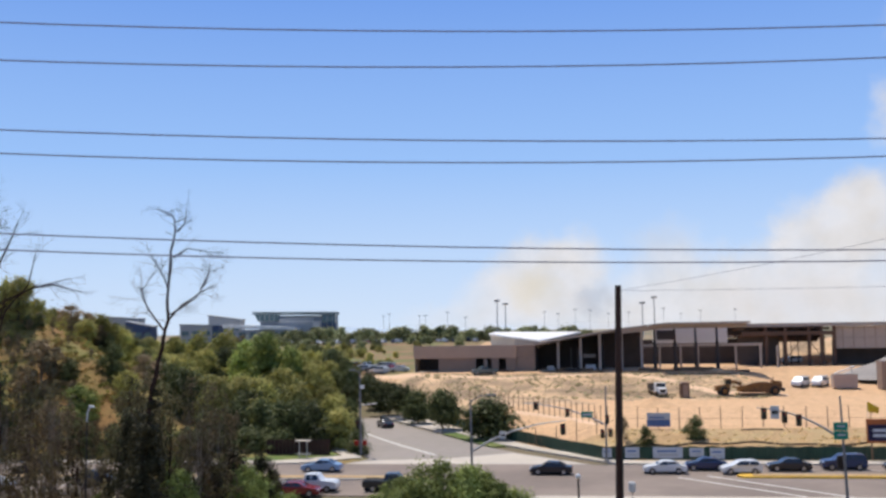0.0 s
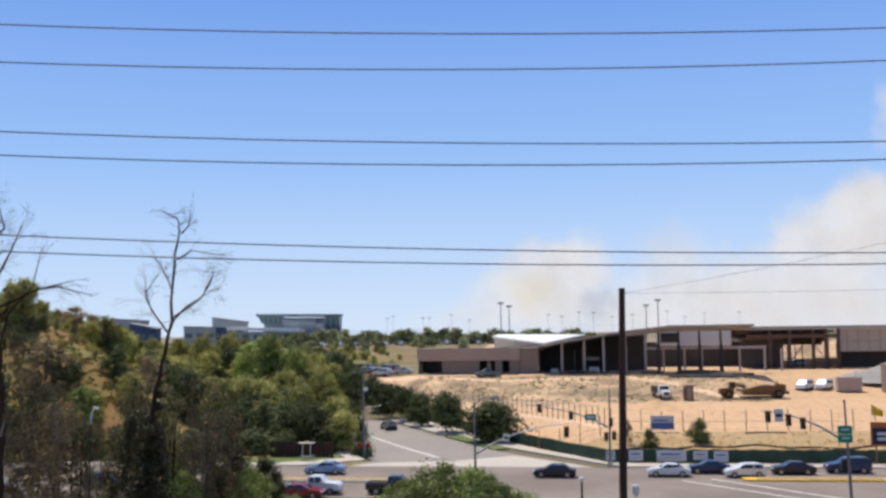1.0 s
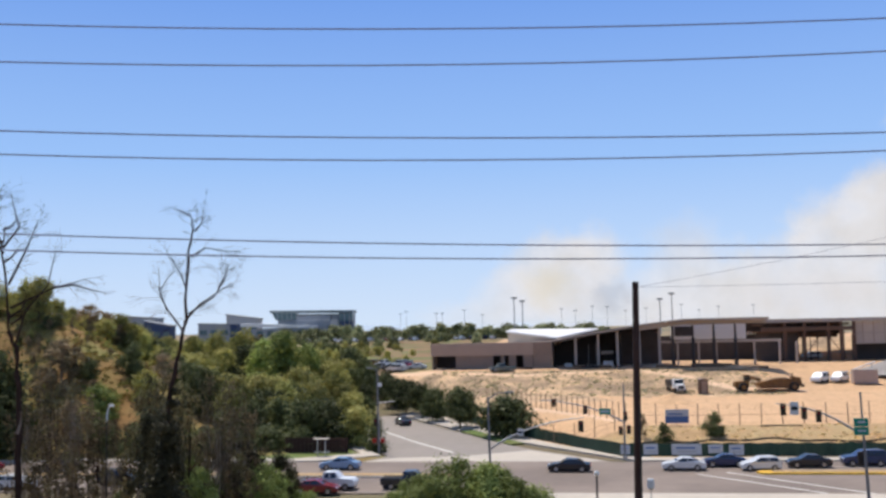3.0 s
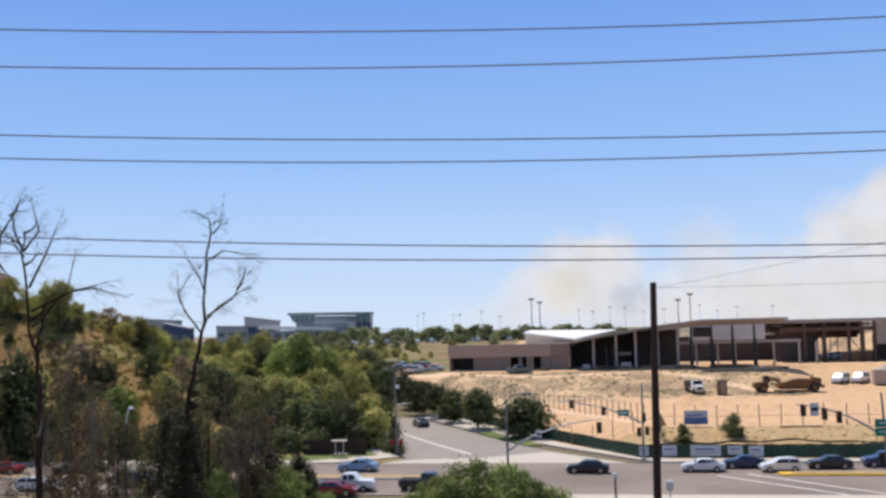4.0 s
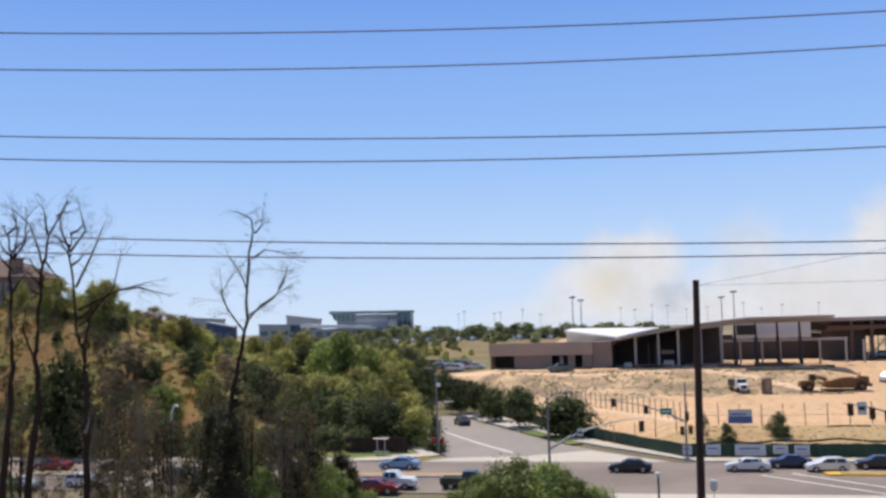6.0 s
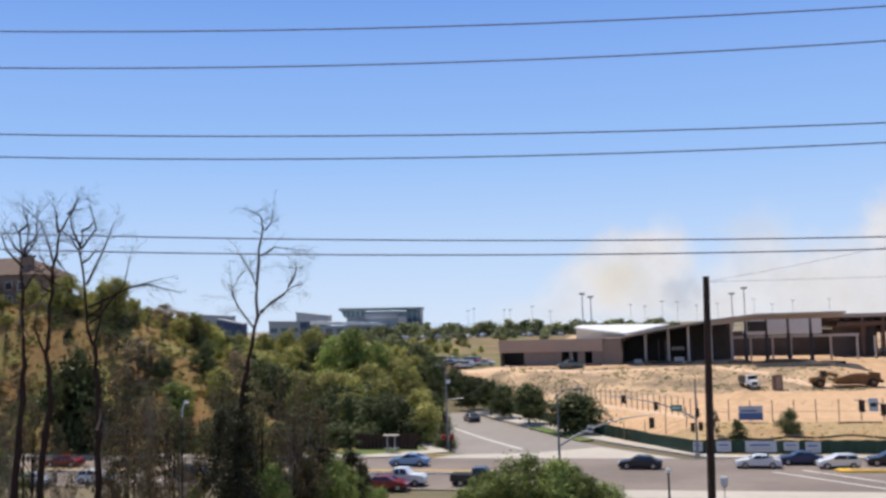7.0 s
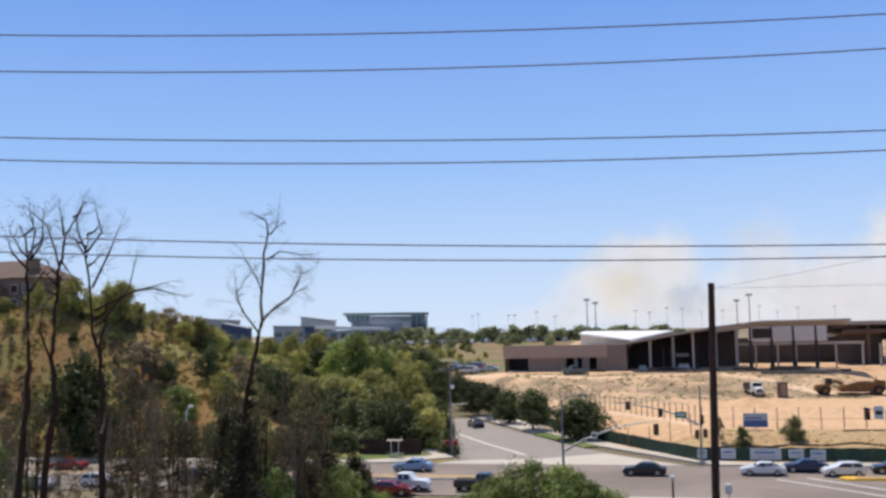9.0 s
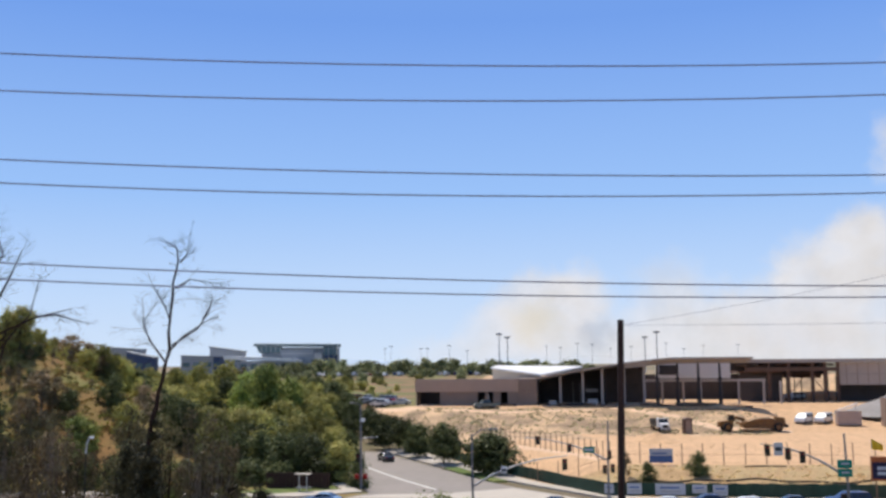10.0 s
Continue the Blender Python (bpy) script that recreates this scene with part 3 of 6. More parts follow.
KINDS = {
    "street": [tree("street_tree", "round dark green street tree on a short trunk", 5.6, 5.2, 2.3, M_BARK, L_STREET, 5200, 0.19, 11 + k, 26, 0.40, 0.22, loose=0.85) for k in range(2)],
    "oak": [tree("broad_tree", "broad leafy green tree on the slope", 8.5, 8.0, 2, M_BARK, L_OAK, 4200, 0.27, 21 + k, 22, 0.22, 0.19) for k in range(3)],
    "gum": [tree("gum_tree", "airy olive-green gum tree with pale limbs", 9.5, 6.5, 3, M_PALE_BARK, L_GUM, 2600, 0.24, 31 + k, 20, 0.28, 0.16, 0.02) for k in range(3)],
    "yellow": [tree("yellow_green_tree", "rounded yellow-green leafy tree", 7.0, 7.0, 2, M_BARK, L_YELLOW, 3000, 0.27, 41 + k, 18, 0.2, 0.2) for k in range(2)],
    "scrub": [tree("scrub_tree", "tall dry brown scrub with thin stems", 7.5, 4.6, 3, M_PALE_BARK, L_SCRUB, 2300, 0.11, 51 + k, 26, 0.24, 0.14, 0.012, stems=3) for k in range(3)],
    "sapling": [tree("olive_sapling", "slender olive-green sapling with a sparse crown", 8.0, 4.2, 3, M_DEAD_BARK, L_SAPLING, 2200, 0.11, 61 + k, 24, 0.34, 0.14, 0.014, stems=2) for k in range(3)],
    "bush": [tree("green_bush", "dense bright green bushy tree top", 6.0, 5.4, 2, M_BARK, L_BUSH, 9000, 0.11, 71 + k, 26, 0.15, 0.17, 0.018) for k in range(2)],
    "shrub": [tree("shrub", "low rounded green shrub", 2.4, 2.8, 0.4, M_BARK, L_OAK, 1300, 0.15, 81 + k, 9, 0.1, 0.26, 0.02) for k in range(2)],
    "far": [tree("far_tree", "small rounded tree beside the far car park", 5.5, 6.5, 2, M_BARK, L_FAR, 700, 0.5, 91 + k, 10, 0.2, 0.24) for k in range(3)],
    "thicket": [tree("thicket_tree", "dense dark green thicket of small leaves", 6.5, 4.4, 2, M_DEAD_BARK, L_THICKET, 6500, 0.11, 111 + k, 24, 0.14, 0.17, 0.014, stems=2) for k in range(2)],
    "willow": [tree("tall_leafy_tree", "tall full fresh-green leafy tree", 10.0, 8.4, 2, M_BARK, L_WILLOW, 5200, 0.26, 141 + k, 30, 0.12, 0.16) for k in range(2)],
    "brush": [tree("dry_brush", "tall bundle of bare brown stems with a few dry leaves", 9.0, 4.4, 3, M_PALE_BARK, L_SCRUB, 800, 0.11, 131 + k, 34, 0.3, 0.11, 0.006, stems=7) for k in range(3)],
    "thin": [tree("bare_stemmed_tree", "tall thin tree with bare stems and sparse dry leaves", 10.0, 4.6, 3, M_DEAD_BARK, L_SCRUB, 1300, 0.11, 121 + k, 20, 0.5, 0.12, 0.011, stems=3) for k in range(3)],
    "dark": [tree("dark_tree", "dense dark green tree", 7.0, 6.4, 2, M_BARK, L_STREET, 3600, 0.25, 101 + k, 20, 0.1, 0.22) for k in range(2)],
}


def plant(kind, x, y, tall=None, seed=None, sink=0.1, spread=1.0, z=None, wide=None):
    """Sets one of the kinds at a place, scaled to the height and, where given, to the width."""
    rng = random.Random(int(x * 71 + y * 13) if seed is None else seed)
    src = KINDS[kind][rng.randrange(len(KINDS[kind]))]
    native = max(c[2] for o in src.children for c in o.bound_box)
    k = 1.0 if tall is None else tall / native
    if wide:
        girth = max(c[0] for o in src.children for c in o.bound_box) - min(c[0] for o in src.children for c in o.bound_box)
        spread = min(1.9, max(0.45 if kind == "thicket" else 0.72, 1.2 * wide / (girth * k)))
    m = pose(x, y, (height(x, y) if z is None else z) - sink, 0, 0, rng.uniform(0, 360)) @ Matrix.Diagonal((k * spread, k * spread, k, 1))
    return copy_thing(src, m)


# the round tree and the row of street trees beside the side road
plant("street", *along(22.3, 12.9), 7.6, 1, spread=1.5, z=0.15, sink=0.5)
for s in (38, 49.5, 59, 67, 75, 84, 93, 102, 112, 121, 130):
    plant("street", *along(s, 11.3 + 0.4 * math.sin(s)), 6.6 + 0.5 * math.sin(s * 1.7), spread=1.02, z=max(0.1, height(*along(s, 11.3))))
for s in (84, 93, 101, 110, 119, 128):
    plant("dark", *along(s, -10.5), 5.0 + 0.8 * math.sin(s * 2.1))
# mostly the dark leaf kind, whose colour stands in for shade low in the wood
for s, tall, kind in ((25, 6.0, "dark"), (33, 7.2, "dark"), (41, 7.6, "dark"), (50, 8.0, "dark"), (59, 7.4, "dark"), (68, 8.2, "oak"), (76, 7.6, "dark"), (38, 6.0, "dark"), (54, 6.4, "dark")):
    plant(kind, *along(s, -12.4 + 0.8 * math.sin(s)), tall)
# the wood between hill and side road: filler behind the trees that stand out
rng = random.Random(7)
for k in range(150):
    x, y = rng.uniform(-92, -40), rng.uniform(138, 205)
    r = side_road(x, y)
    if r > -16 or r < (-32 if y < 168 else -44):
        continue
    plant(rng.choice(["dark", "dark", "oak", "dark"] if y < 165 else ["oak", "dark", "gum", "yellow"]), x, y, rng.uniform(4.5, 7.5))


def grove(rows):
    """Sets plants of (kind, x, y, height, width)."""
    for kind, x, y, tall, wide in rows:
        plant(kind, x, y, tall, wide=wide)


# trees that stand out one by one: on the hill, behind its crest, in the wood
HILL_TOP = [("oak", -95.8, 146.0, 6.4, 6.3), ("yellow", -99.5, 147.5, 3.8, 4.1), ("yellow", -89.0, 145.5, 6.8, 5.0), ("oak", -86.6, 145.5, 7.6, 5.3), ("yellow", -104.0, 148.5, 5.2, 3.6), ("oak", -111.6, 148.5, 2.7, 4.3), ("dark", -68.7, 141.5, 5.8, 4.6), ("dark", -72.9, 136.5, 3.4, 4.1), ("gum", -75.3, 136.5, 4.4, 3.6), ("gum", -76.4, 134.5, 6.6, 6.7), ("dark", -78.0, 121.0, 16.2, 7.0), ("thicket", -79.5, 121.0, 10.5, 5.1)]
HILL_FOOT = [("dark", -75.9, 121.0, 12.4, 5.3), ("willow", -67.2, 128.5, 5.4, 6.4), ("yellow", -63.6, 136.0, 5.0, 5.2), ("gum", -62.5, 139.0, 7.2, 4.4), ("scrub", -77.3, 130.5, 5.8, 3.5), ("scrub", -93.0, 130.0, 4.4, 3.9), ("scrub", -97.4, 130.5, 3.2, 3.4), ("dark", -61.7, 121.0, 3.6, 3.5), ("dark", -58.3, 121.0, 4.7, 4.4), ("scrub", -70.2, 121.0, 6.3, 4.9), ("gum", -67.4, 121.0, 7.4, 4.8), ("scrub", -64.9, 121.0, 4.8, 4.0), ("dark", -56.0, 121.0, 7.6, 5.9), ("dark", -52.7, 121.0, 7.7, 5.4), ("gum", -90.2, 121.0, 5.1, 4.4), ("scrub", -85.9, 121.0, 3.5, 3.8)]
RIDGE = [("gum", -105.7, 185.0, 1.5, 4.7), ("gum", -95.4, 178.0, 6.2, 5.4), ("gum", -93.6, 182.0, 6.6, 4.7), ("yellow", -94.5, 190.0, 3.7, 5.5), ("oak", -95.5, 172.0, 0.9, 5.0)]
# the first dark tree of WOOD stands in for a shaded gap between crowns
WOOD = [("yellow", -92.0, 235.0, 11.0, 8.8), ("yellow", -85.3, 235.0, 11.2, 11.6), ("willow", -61.7, 195.0, 15.9, 11.7), ("willow", -68.7, 203.0, 13.1, 8.7), ("willow", -58.6, 202.5, 11.8, 7.8), ("yellow", -50.1, 190.5, 8.9, 8.5), ("oak", -77.6, 203.5, 10.8, 9.1), ("yellow", -93.2, 225.5, 10.0, 7.4), ("oak", -54.8, 185.0, 9.3, 8.3), ("dark", -62.6, 181.0, 8.7, 6.2), ("dark", -56.2, 139.0, 8.0, 5.6), ("oak", -37.5, 152.5, 6.7, 5.7), ("dark", -35.6, 158.5, 6.1, 4.7), ("oak", -41.0, 147.5, 8.8, 6.2), ("oak", -50.3, 137.5, 8.2, 6.0), ("yellow", -48.9, 155.0, 9.2, 5.7)]
CORNER = [("dark", -43.6, 136.0, 7.3, 7.1), ("dark", -38.7, 131.0, 7.8, 7.6), ("dark", -34.9, 131.0, 7.1, 6.9), ("dark", -46.0, 133.0, 6.1, 7.0), ("dark", -49.0, 130.0, 5.1, 6.3), ("oak", -31.4, 132.0, 6.1, 6.1), ("dark", -27.5, 127.0, 4.5, 2.7), ("dark", -34.5, 138.0, 4.6, 5.6), ("dark", -42.4, 127.0, 3.7, 5.9), ("dark", -38.6, 127.5, 3.3, 5.2), ("dark", -46.1, 126.0, 2.8, 5.1)]
grove(HILL_TOP)
grove(HILL_FOOT)
grove(RIDGE)
grove(WOOD)
grove(CORNER)
# low dark growth at the wood's foot
for x in range(-64, -44, 5):
    plant("dark", x + rng.uniform(-1, 1), 123.5 + rng.uniform(-0.5, 1.5), rng.uniform(2.8, 4.4), spread=1.1)
# growth that hides the far end of the side road
for x, y, kind, tall in ((-61.9, 219.5, "oak", 7.0), (-55.0, 207.6, "oak", 6.5), (-50.3, 199.7, "yellow", 6.0), (-49.7, 206.4, "dark", 5.6), (-44.4, 195.2, "dark", 4.6), (-54.8, 202.0, "oak", 7.0),
                         (-45.6, 183.1, "oak", 6.0), (-58.0, 225.5, "yellow", 6.0), (-50.3, 215.6, "dark", 5.0), (-60.8, 208.8, "oak", 7.5), (-66.5, 216.9, "yellow", 7.0), (-45.0, 203.4, "dark", 4.6),
                         (-42.8, 207.7, "dark", 4.6), (-52.5, 211.4, "oak", 6.0), (-41.1, 172.3, "yellow", 5.6), (-74.1, 241.9, "yellow", 6.0), (-65.8, 238.7, "yellow", 5.0)):
    plant(kind, x, y, tall)
for k in range(46):
    s_, r_ = rng.uniform(62, 140), rng.uniform(-34, -11)
    plant(rng.choice(["oak", "yellow", "oak", "dark"]), *along(s_, r_), rng.uniform(5.5, 8.5))
for k in range(12):
    plant(rng.choice(["oak", "dark", "yellow"]), *along(rng.uniform(104, 138), rng.uniform(-10, 8)), rng.uniform(4.5, 6.5))
# yellow-green trees farther back, up to the far buildings
for k in range(190):
    x, y = rng.uniform(-190, -64), rng.uniform(205, 335)
    if x / y > -0.31 or (y < 238 and side_road(x, y) > -14):
        continue
    plant(rng.choice(["yellow", "oak", "gum", "yellow"]), x, y, rng.uniform(4.5, 7.5))
# the slope in front of the street: brown stems, dry scrub and dark thickets with gaps
FRONT = [("brush", -37.5, 62.0, 10.8, 2.7), ("thin", -37.1, 64.0, 11.7, 2.6), ("brush", -33.3, 60.0, 10.8, 2.8), ("thin", -33.1, 62.0, 9.4, 2.2), ("scrub", -33.0, 56.0, 7.7, 1.6), ("scrub", -30.4, 54.0, 6.6, 1.6), ("brush", -35.6, 58.0, 6.6, 1.5), ("thin", -31.4, 60.0, 8.2, 1.7), ("brush", -40.2, 55.0, 9.3, 1.4), ("thin", -40.4, 57.0, 9.7, 1.7), ("brush", -40.1, 60.0, 7.8, 1.5), ("bush", -45.0, 60.0, 6.8, 2.0), ("bush", -38.4, 56.0, 3.1, 2.0), ("scrub", -31.6, 58.0, 3.9, 1.7)]
MID = [("thicket", -23.2, 50.0, 8.9, 1.6), ("thicket", -21.6, 48.0, 8.5, 1.6), ("sapling", -25.3, 55.0, 10.7, 1.7), ("bush", -25.2, 60.0, 6.2, 2.2), ("bush", -22.8, 56.0, 5.3, 1.8), ("sapling", -24.8, 58.0, 10.4, 2.5), ("brush", -22.6, 57.0, 10.6, 2.7), ("brush", -22.4, 60.0, 10.5, 2.9), ("thin", -22.3, 62.0, 9.1, 2.2), ("brush", -22.3, 58.0, 8.6, 2.2), ("thicket", -22.2, 60.0, 4.9, 2.4), ("thicket", -22.8, 66.0, 5.3, 2.1), ("brush", -27.7, 54.0, 5.5, 1.6), ("bush", -29.0, 58.0, 3.8, 1.5), ("bush", -21.4, 68.0, 4.8, 3.2), ("thicket", -22.0, 62.0, 5.5, 2.9), ("thicket", -22.4, 60.0, 4.8, 2.1), ("bush", -23.3, 70.0, 4.9, 2.4)]
grove(FRONT)
LOW = [("brush", -45.8, 64.0, 4.4, 1.9), ("thin", -45.5, 66.0, 5.2, 1.9), ("brush", -42.9, 66.0, 5.0, 1.9), ("thin", -34.6, 58.0, 5.2, 1.7), ("brush", -29.8, 56.0, 4.7, 1.6), ("brush", -29.5, 58.0, 6.5, 2.0), ("thin", -29.5, 60.0, 7.8, 1.7), ("thin", -25.2, 62.0, 7.4, 2.2), ("thicket", -22.7, 58.0, 4.6, 2.0), ("brush", -22.5, 64.0, 6.7, 2.2), ("thin", -36.4, 66.0, 9.0, 2.3), ("bush", -24.6, 60.0, 3.6, 1.7), ("bush", -22.4, 66.0, 4.5, 3.5), ("bush", -21.1, 67.0, 4.0, 3.5), ("bush", -23.3, 64.0, 4.0, 3.0), ("bush", -19.1, 66.0, 3.4, 2.7)]
grove(MID)
grove(LOW)
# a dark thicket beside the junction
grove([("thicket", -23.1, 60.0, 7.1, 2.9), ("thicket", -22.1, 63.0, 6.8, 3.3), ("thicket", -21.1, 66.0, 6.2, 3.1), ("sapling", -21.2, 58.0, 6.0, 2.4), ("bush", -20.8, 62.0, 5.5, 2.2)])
grove([("bush", -24.6, 64.0, 4.1, 3.0), ("bush", -25.1, 62.0, 4.4, 2.5), ("thicket", -11.2, 64.0, 4.7, 2.6), ("bush", -12.4, 66.0, 4.2, 2.3), ("bush", -25.8, 60.0, 3.8, 2.1)])
# low shrubs on the hill's face
for k in range(95):
    x, y = rng.uniform(-118, -66), rng.uniform(121, 150)
    if side_road(x, y) > -40:
        continue
    plant(rng.choice(["shrub", "scrub", "dark", "gum"]), x, y, rng.uniform(0.9, 2.8))
# bright bushes below the street's near side
for x, y, tall in ((-8.0, 60, 5.9), (-10.6, 61.5, 4.8), (-5.2, 60.5, 5.2), (-8.9, 57.5, 4.6), (-3.5, 62.5, 4.0), (-12.3, 62, 3.6), (-6.6, 63, 5.0), (-6.2, 59, 5.6), (-4.2, 58.5, 4.6)):
    plant("bush", x, y, tall, spread=1.05)
# shrubs on the dry bank by the fence
plant("dark", 9.5, 126.2, 2.9, spread=0.75)
plant("dark", 15.9, 128.0, 3.7, spread=0.85)
plant("gum", 7.0, 128.5, 3.6, spread=0.5)
# trees beside the far car park and behind the school
for k in range(84):
    x = -140 + k * 1.8 + rng.uniform(-1.6, 1.6)
    plant("far", x, 420 + rng.uniform(-6, 40), rng.uniform(4.0, 7.8))
for k in range(26):
    plant("far", rng.uniform(-175, -30), rng.uniform(345, 395), rng.uniform(2.5, 4.5))
for k in range(60):
    plant(rng.choice(["shrub", "oak", "yellow"]), rng.uniform(-96, -44), rng.uniform(240, 345), rng.uniform(1.2, 3.6))
for k in range(14):
    plant("shrub", rng.uniform(-70, -38), rng.uniform(226, 300), rng.uniform(1.5, 3.0))


# ---- dead trees ----
def dead_tree(name, label, x, y, base, trunk, limbs, thick, seed, sprigs=8, extra=0, pale=(), ivy=0):
    """A leafless tree: its trunk and limbs bend as given (sideways, up), and twigs branch off them."""
    rng = random.Random(seed)
    ground = height(x, y)
    ob = thing(name, x, y, ground, label, "dead tree")
    lift = base - ground
    depth = lambda: rng.uniform(-0.35, 0.35)
    bm = bmesh.new()
    pts = [Vector((trunk[0][0] - 0.1, 0, -0.3))] + [Vector((a, 0.25 * math.sin(k), b + lift)) for k, (a, b) in enumerate(trunk)]
    n = len(pts)
    pts = [a.lerp(b, f) + Vector((0.05 * math.sin(7.0 * (i + f) + seed), 0.05 * math.cos(5.0 * (i + f)), 0)) * (i > 0) for i, (a, b) in enumerate(zip(pts, pts[1:])) for f in (0, 0.33, 0.67)] + [pts[-1]]
    n = len(pts)
    tube(bm, pts, [thick * (1 - 0.88 * (k / (n - 1)) ** 0.7) * (1 + 0.12 * math.sin(k * 2.3 + seed)) for k in range(n)], 8)
    part("trunk", bm, M_DEAD_BARK, ob)

    def twigs(bm, a, d, length, radius, level):
        side = Vector((rng.uniform(-1, 1), rng.uniform(-1, 1), rng.uniform(-0.6, 0.6)))
        mid = a + d * length * 0.55 + side * length * 0.10
        end = a + d * length + side * length * 0.28
        tube(bm, [a, mid, end], [radius, radius * 0.7, radius * 0.3], 4, cap=False)
        if level:
            for k in range(rng.randint(2, 3)):
                nd = (d + Vector((rng.uniform(-0.9, 0.9), rng.uniform(-0.6, 0.6), rng.uniform(-0.6, 0.5)))).normalized()
                twigs(bm, a.lerp(end, rng.uniform(0.35, 1.0)), nd, length * rng.uniform(0.45, 0.75), radius * 0.62, level - 1)

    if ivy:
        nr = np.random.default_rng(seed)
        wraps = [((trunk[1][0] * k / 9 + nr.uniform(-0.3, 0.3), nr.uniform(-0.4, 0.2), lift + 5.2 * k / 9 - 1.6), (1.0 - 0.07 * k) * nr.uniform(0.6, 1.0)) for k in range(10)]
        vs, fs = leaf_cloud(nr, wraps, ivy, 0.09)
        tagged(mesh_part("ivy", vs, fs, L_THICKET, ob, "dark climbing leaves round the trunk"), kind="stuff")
    for stub in pale:
        ps = [Vector((a, -0.25, b + lift)) for a, b in stub]
        part("broken_limb", tubed(ps, [0.09 - 0.03 * k for k in range(len(ps))], 6), M_PALE_BARK, ob, "pale broken limb")
    limbs = list(limbs)
    for k in range(extra):
        i = rng.randrange(len(trunk) // 2, len(trunk) - 1)
        f = rng.random()
        a = (trunk[i][0] * (1 - f) + trunk[i + 1][0] * f, trunk[i][1] * (1 - f) + trunk[i + 1][1] * f)
        side, rise = rng.choice((-1, 1)) * rng.uniform(0.25, 0.9), rng.uniform(0.5, 1.2)
        limbs.append([a, (a[0] + side * 0.6, a[1] + rise * 0.4), (a[0] + side, a[1] + rise)])
    for limb in limbs:
        bm = bmesh.new()
        ps = [Vector((a, depth() * k, b + lift)) for k, (a, b) in enumerate(limb)]
        m = len(ps)
        tube(bm, ps, [thick * 0.30 * (1 - 0.72 * k / (m - 1)) for k in range(m)], 6)
        for k in range(sprigs):
            i = rng.randrange(m - 1)
            a = ps[i].lerp(ps[i + 1], rng.uniform(0.3, 1.0))
            d = ((ps[i + 1] - ps[i]).normalized() + Vector((rng.uniform(-0.8, 0.8), rng.uniform(-0.5, 0.5), rng.uniform(-0.9, 0.3)))).normalized()
            twigs(bm, a, d, rng.uniform(0.5, 1.15), 0.0085, 2)
        twigs(bm, ps[-1], (ps[-1] - ps[-2]).normalized(), 0.6, 0.011, 3)
        part("limb", bm, M_DEAD_BARK, ob)
    bm = bmesh.new()
    for k in range(16):
        i = rng.randrange(n // 2, n - 1)
        twigs(bm, pts[i].lerp(pts[i + 1], rng.random()), Vector((rng.choice((-1, 1)), rng.uniform(-0.5, 0.5), rng.uniform(0, 0.7))).normalized(), rng.uniform(0.3, 0.65), 0.010, 2)
    tagged(part("twig_spray", bm, M_DEAD_BARK, ob), kind="stuff")


dead_tree("dead_tree", "tall leafless dead tree with a bent top and bare twigs", -20.23, 45.0, 9.63,
          [(0.0, 0.0), (0.3, 3.79), (0.74, 5.7), (1.1, 7.06), (1.29, 9.82), (1.59, 11.47), (1.41, 12.1), (0.53, 12.47)],
          [[(0.98, 6.51), (0.16, 7.5), (-0.36, 8.2), (-0.66, 9.33)], [(0.16, 7.5), (-0.13, 8.48), (0.32, 9.29)], [(1.04, 6.92), (1.91, 7.73), (2.79, 8.52), (3.65, 8.63)],
           [(1.27, 7.33), (2.5, 8.12), (3.22, 8.92)], [(1.4, 10.09), (2.22, 10.48), (3.38, 10.29)], [(1.19, 8.44), (0.81, 9.28), (0.61, 10.12)],
           [(1.59, 11.34), (2.0, 11.74), (2.09, 12.15)], [(2.79, 8.52), (3.08, 9.2), (3.37, 9.47)]], 0.165, 5, 10, 0, [[(-1.57, -2.01), (-1.06, -1.08), (-0.38, -0.54)]], 6000)
dead_tree("dead_tree", "leafless dead tree forking into fine upright branches", -27.79, 45.0, 7.67,
          [(0.0, 0.0), (-0.07, 3.46), (-0.15, 5.89), (-0.22, 7.85), (-0.45, 8.52), (-0.49, 9.79), (-0.96, 12.8), (-0.97, 13.92)],
          [[(-0.22, 7.85), (0.39, 9.57), (1.38, 10.9), (2.08, 12.32)], [(-0.96, 12.8), (-1.39, 13.94), (-1.73, 14.84)], [(-0.96, 12.8), (-0.25, 13.88), (0.01, 14.87)],
           [(-0.62, 10.97), (0.25, 12.69), (0.89, 14.12)], [(-0.49, 9.79), (1.76, 10.74), (3.28, 11.18)], [(1.76, 10.74), (2.81, 10.85), (3.91, 10.53)]], 0.23, 6, 8, 6, [[(0.1, 3.6), (0.28, 4.1), (0.3, 4.7)]])
dead_tree("dead_tree", "slim leafless dead tree with a forked dark trunk", -30.46, 44.0, 7.81,
          [(0.0, 0.0), (0.26, 3.42), (0.57, 5.09), (0.39, 7.17), (0.64, 7.96), (0.76, 9.68), (0.84, 11.75), (1.05, 13.51), (1.6, 14.44), (2.14, 15.2)],
          [[(0.39, 7.17), (-0.11, 8.72), (0.01, 9.99), (0.56, 10.55)], [(0.84, 11.75), (0.31, 12.87), (0.04, 14.05), (-0.53, 14.81)], [(1.05, 13.51), (0.72, 14.31), (0.52, 15.05)],
           [(0.87, 12.27), (1.46, 11.38)]], 0.22, 7, 8, 5, [[(-0.9, 9.7), (-0.85, 8.9), (-0.45, 8.3)], [(-0.3, 9.7), (0.45, 10.0), (0.72, 9.3)]])
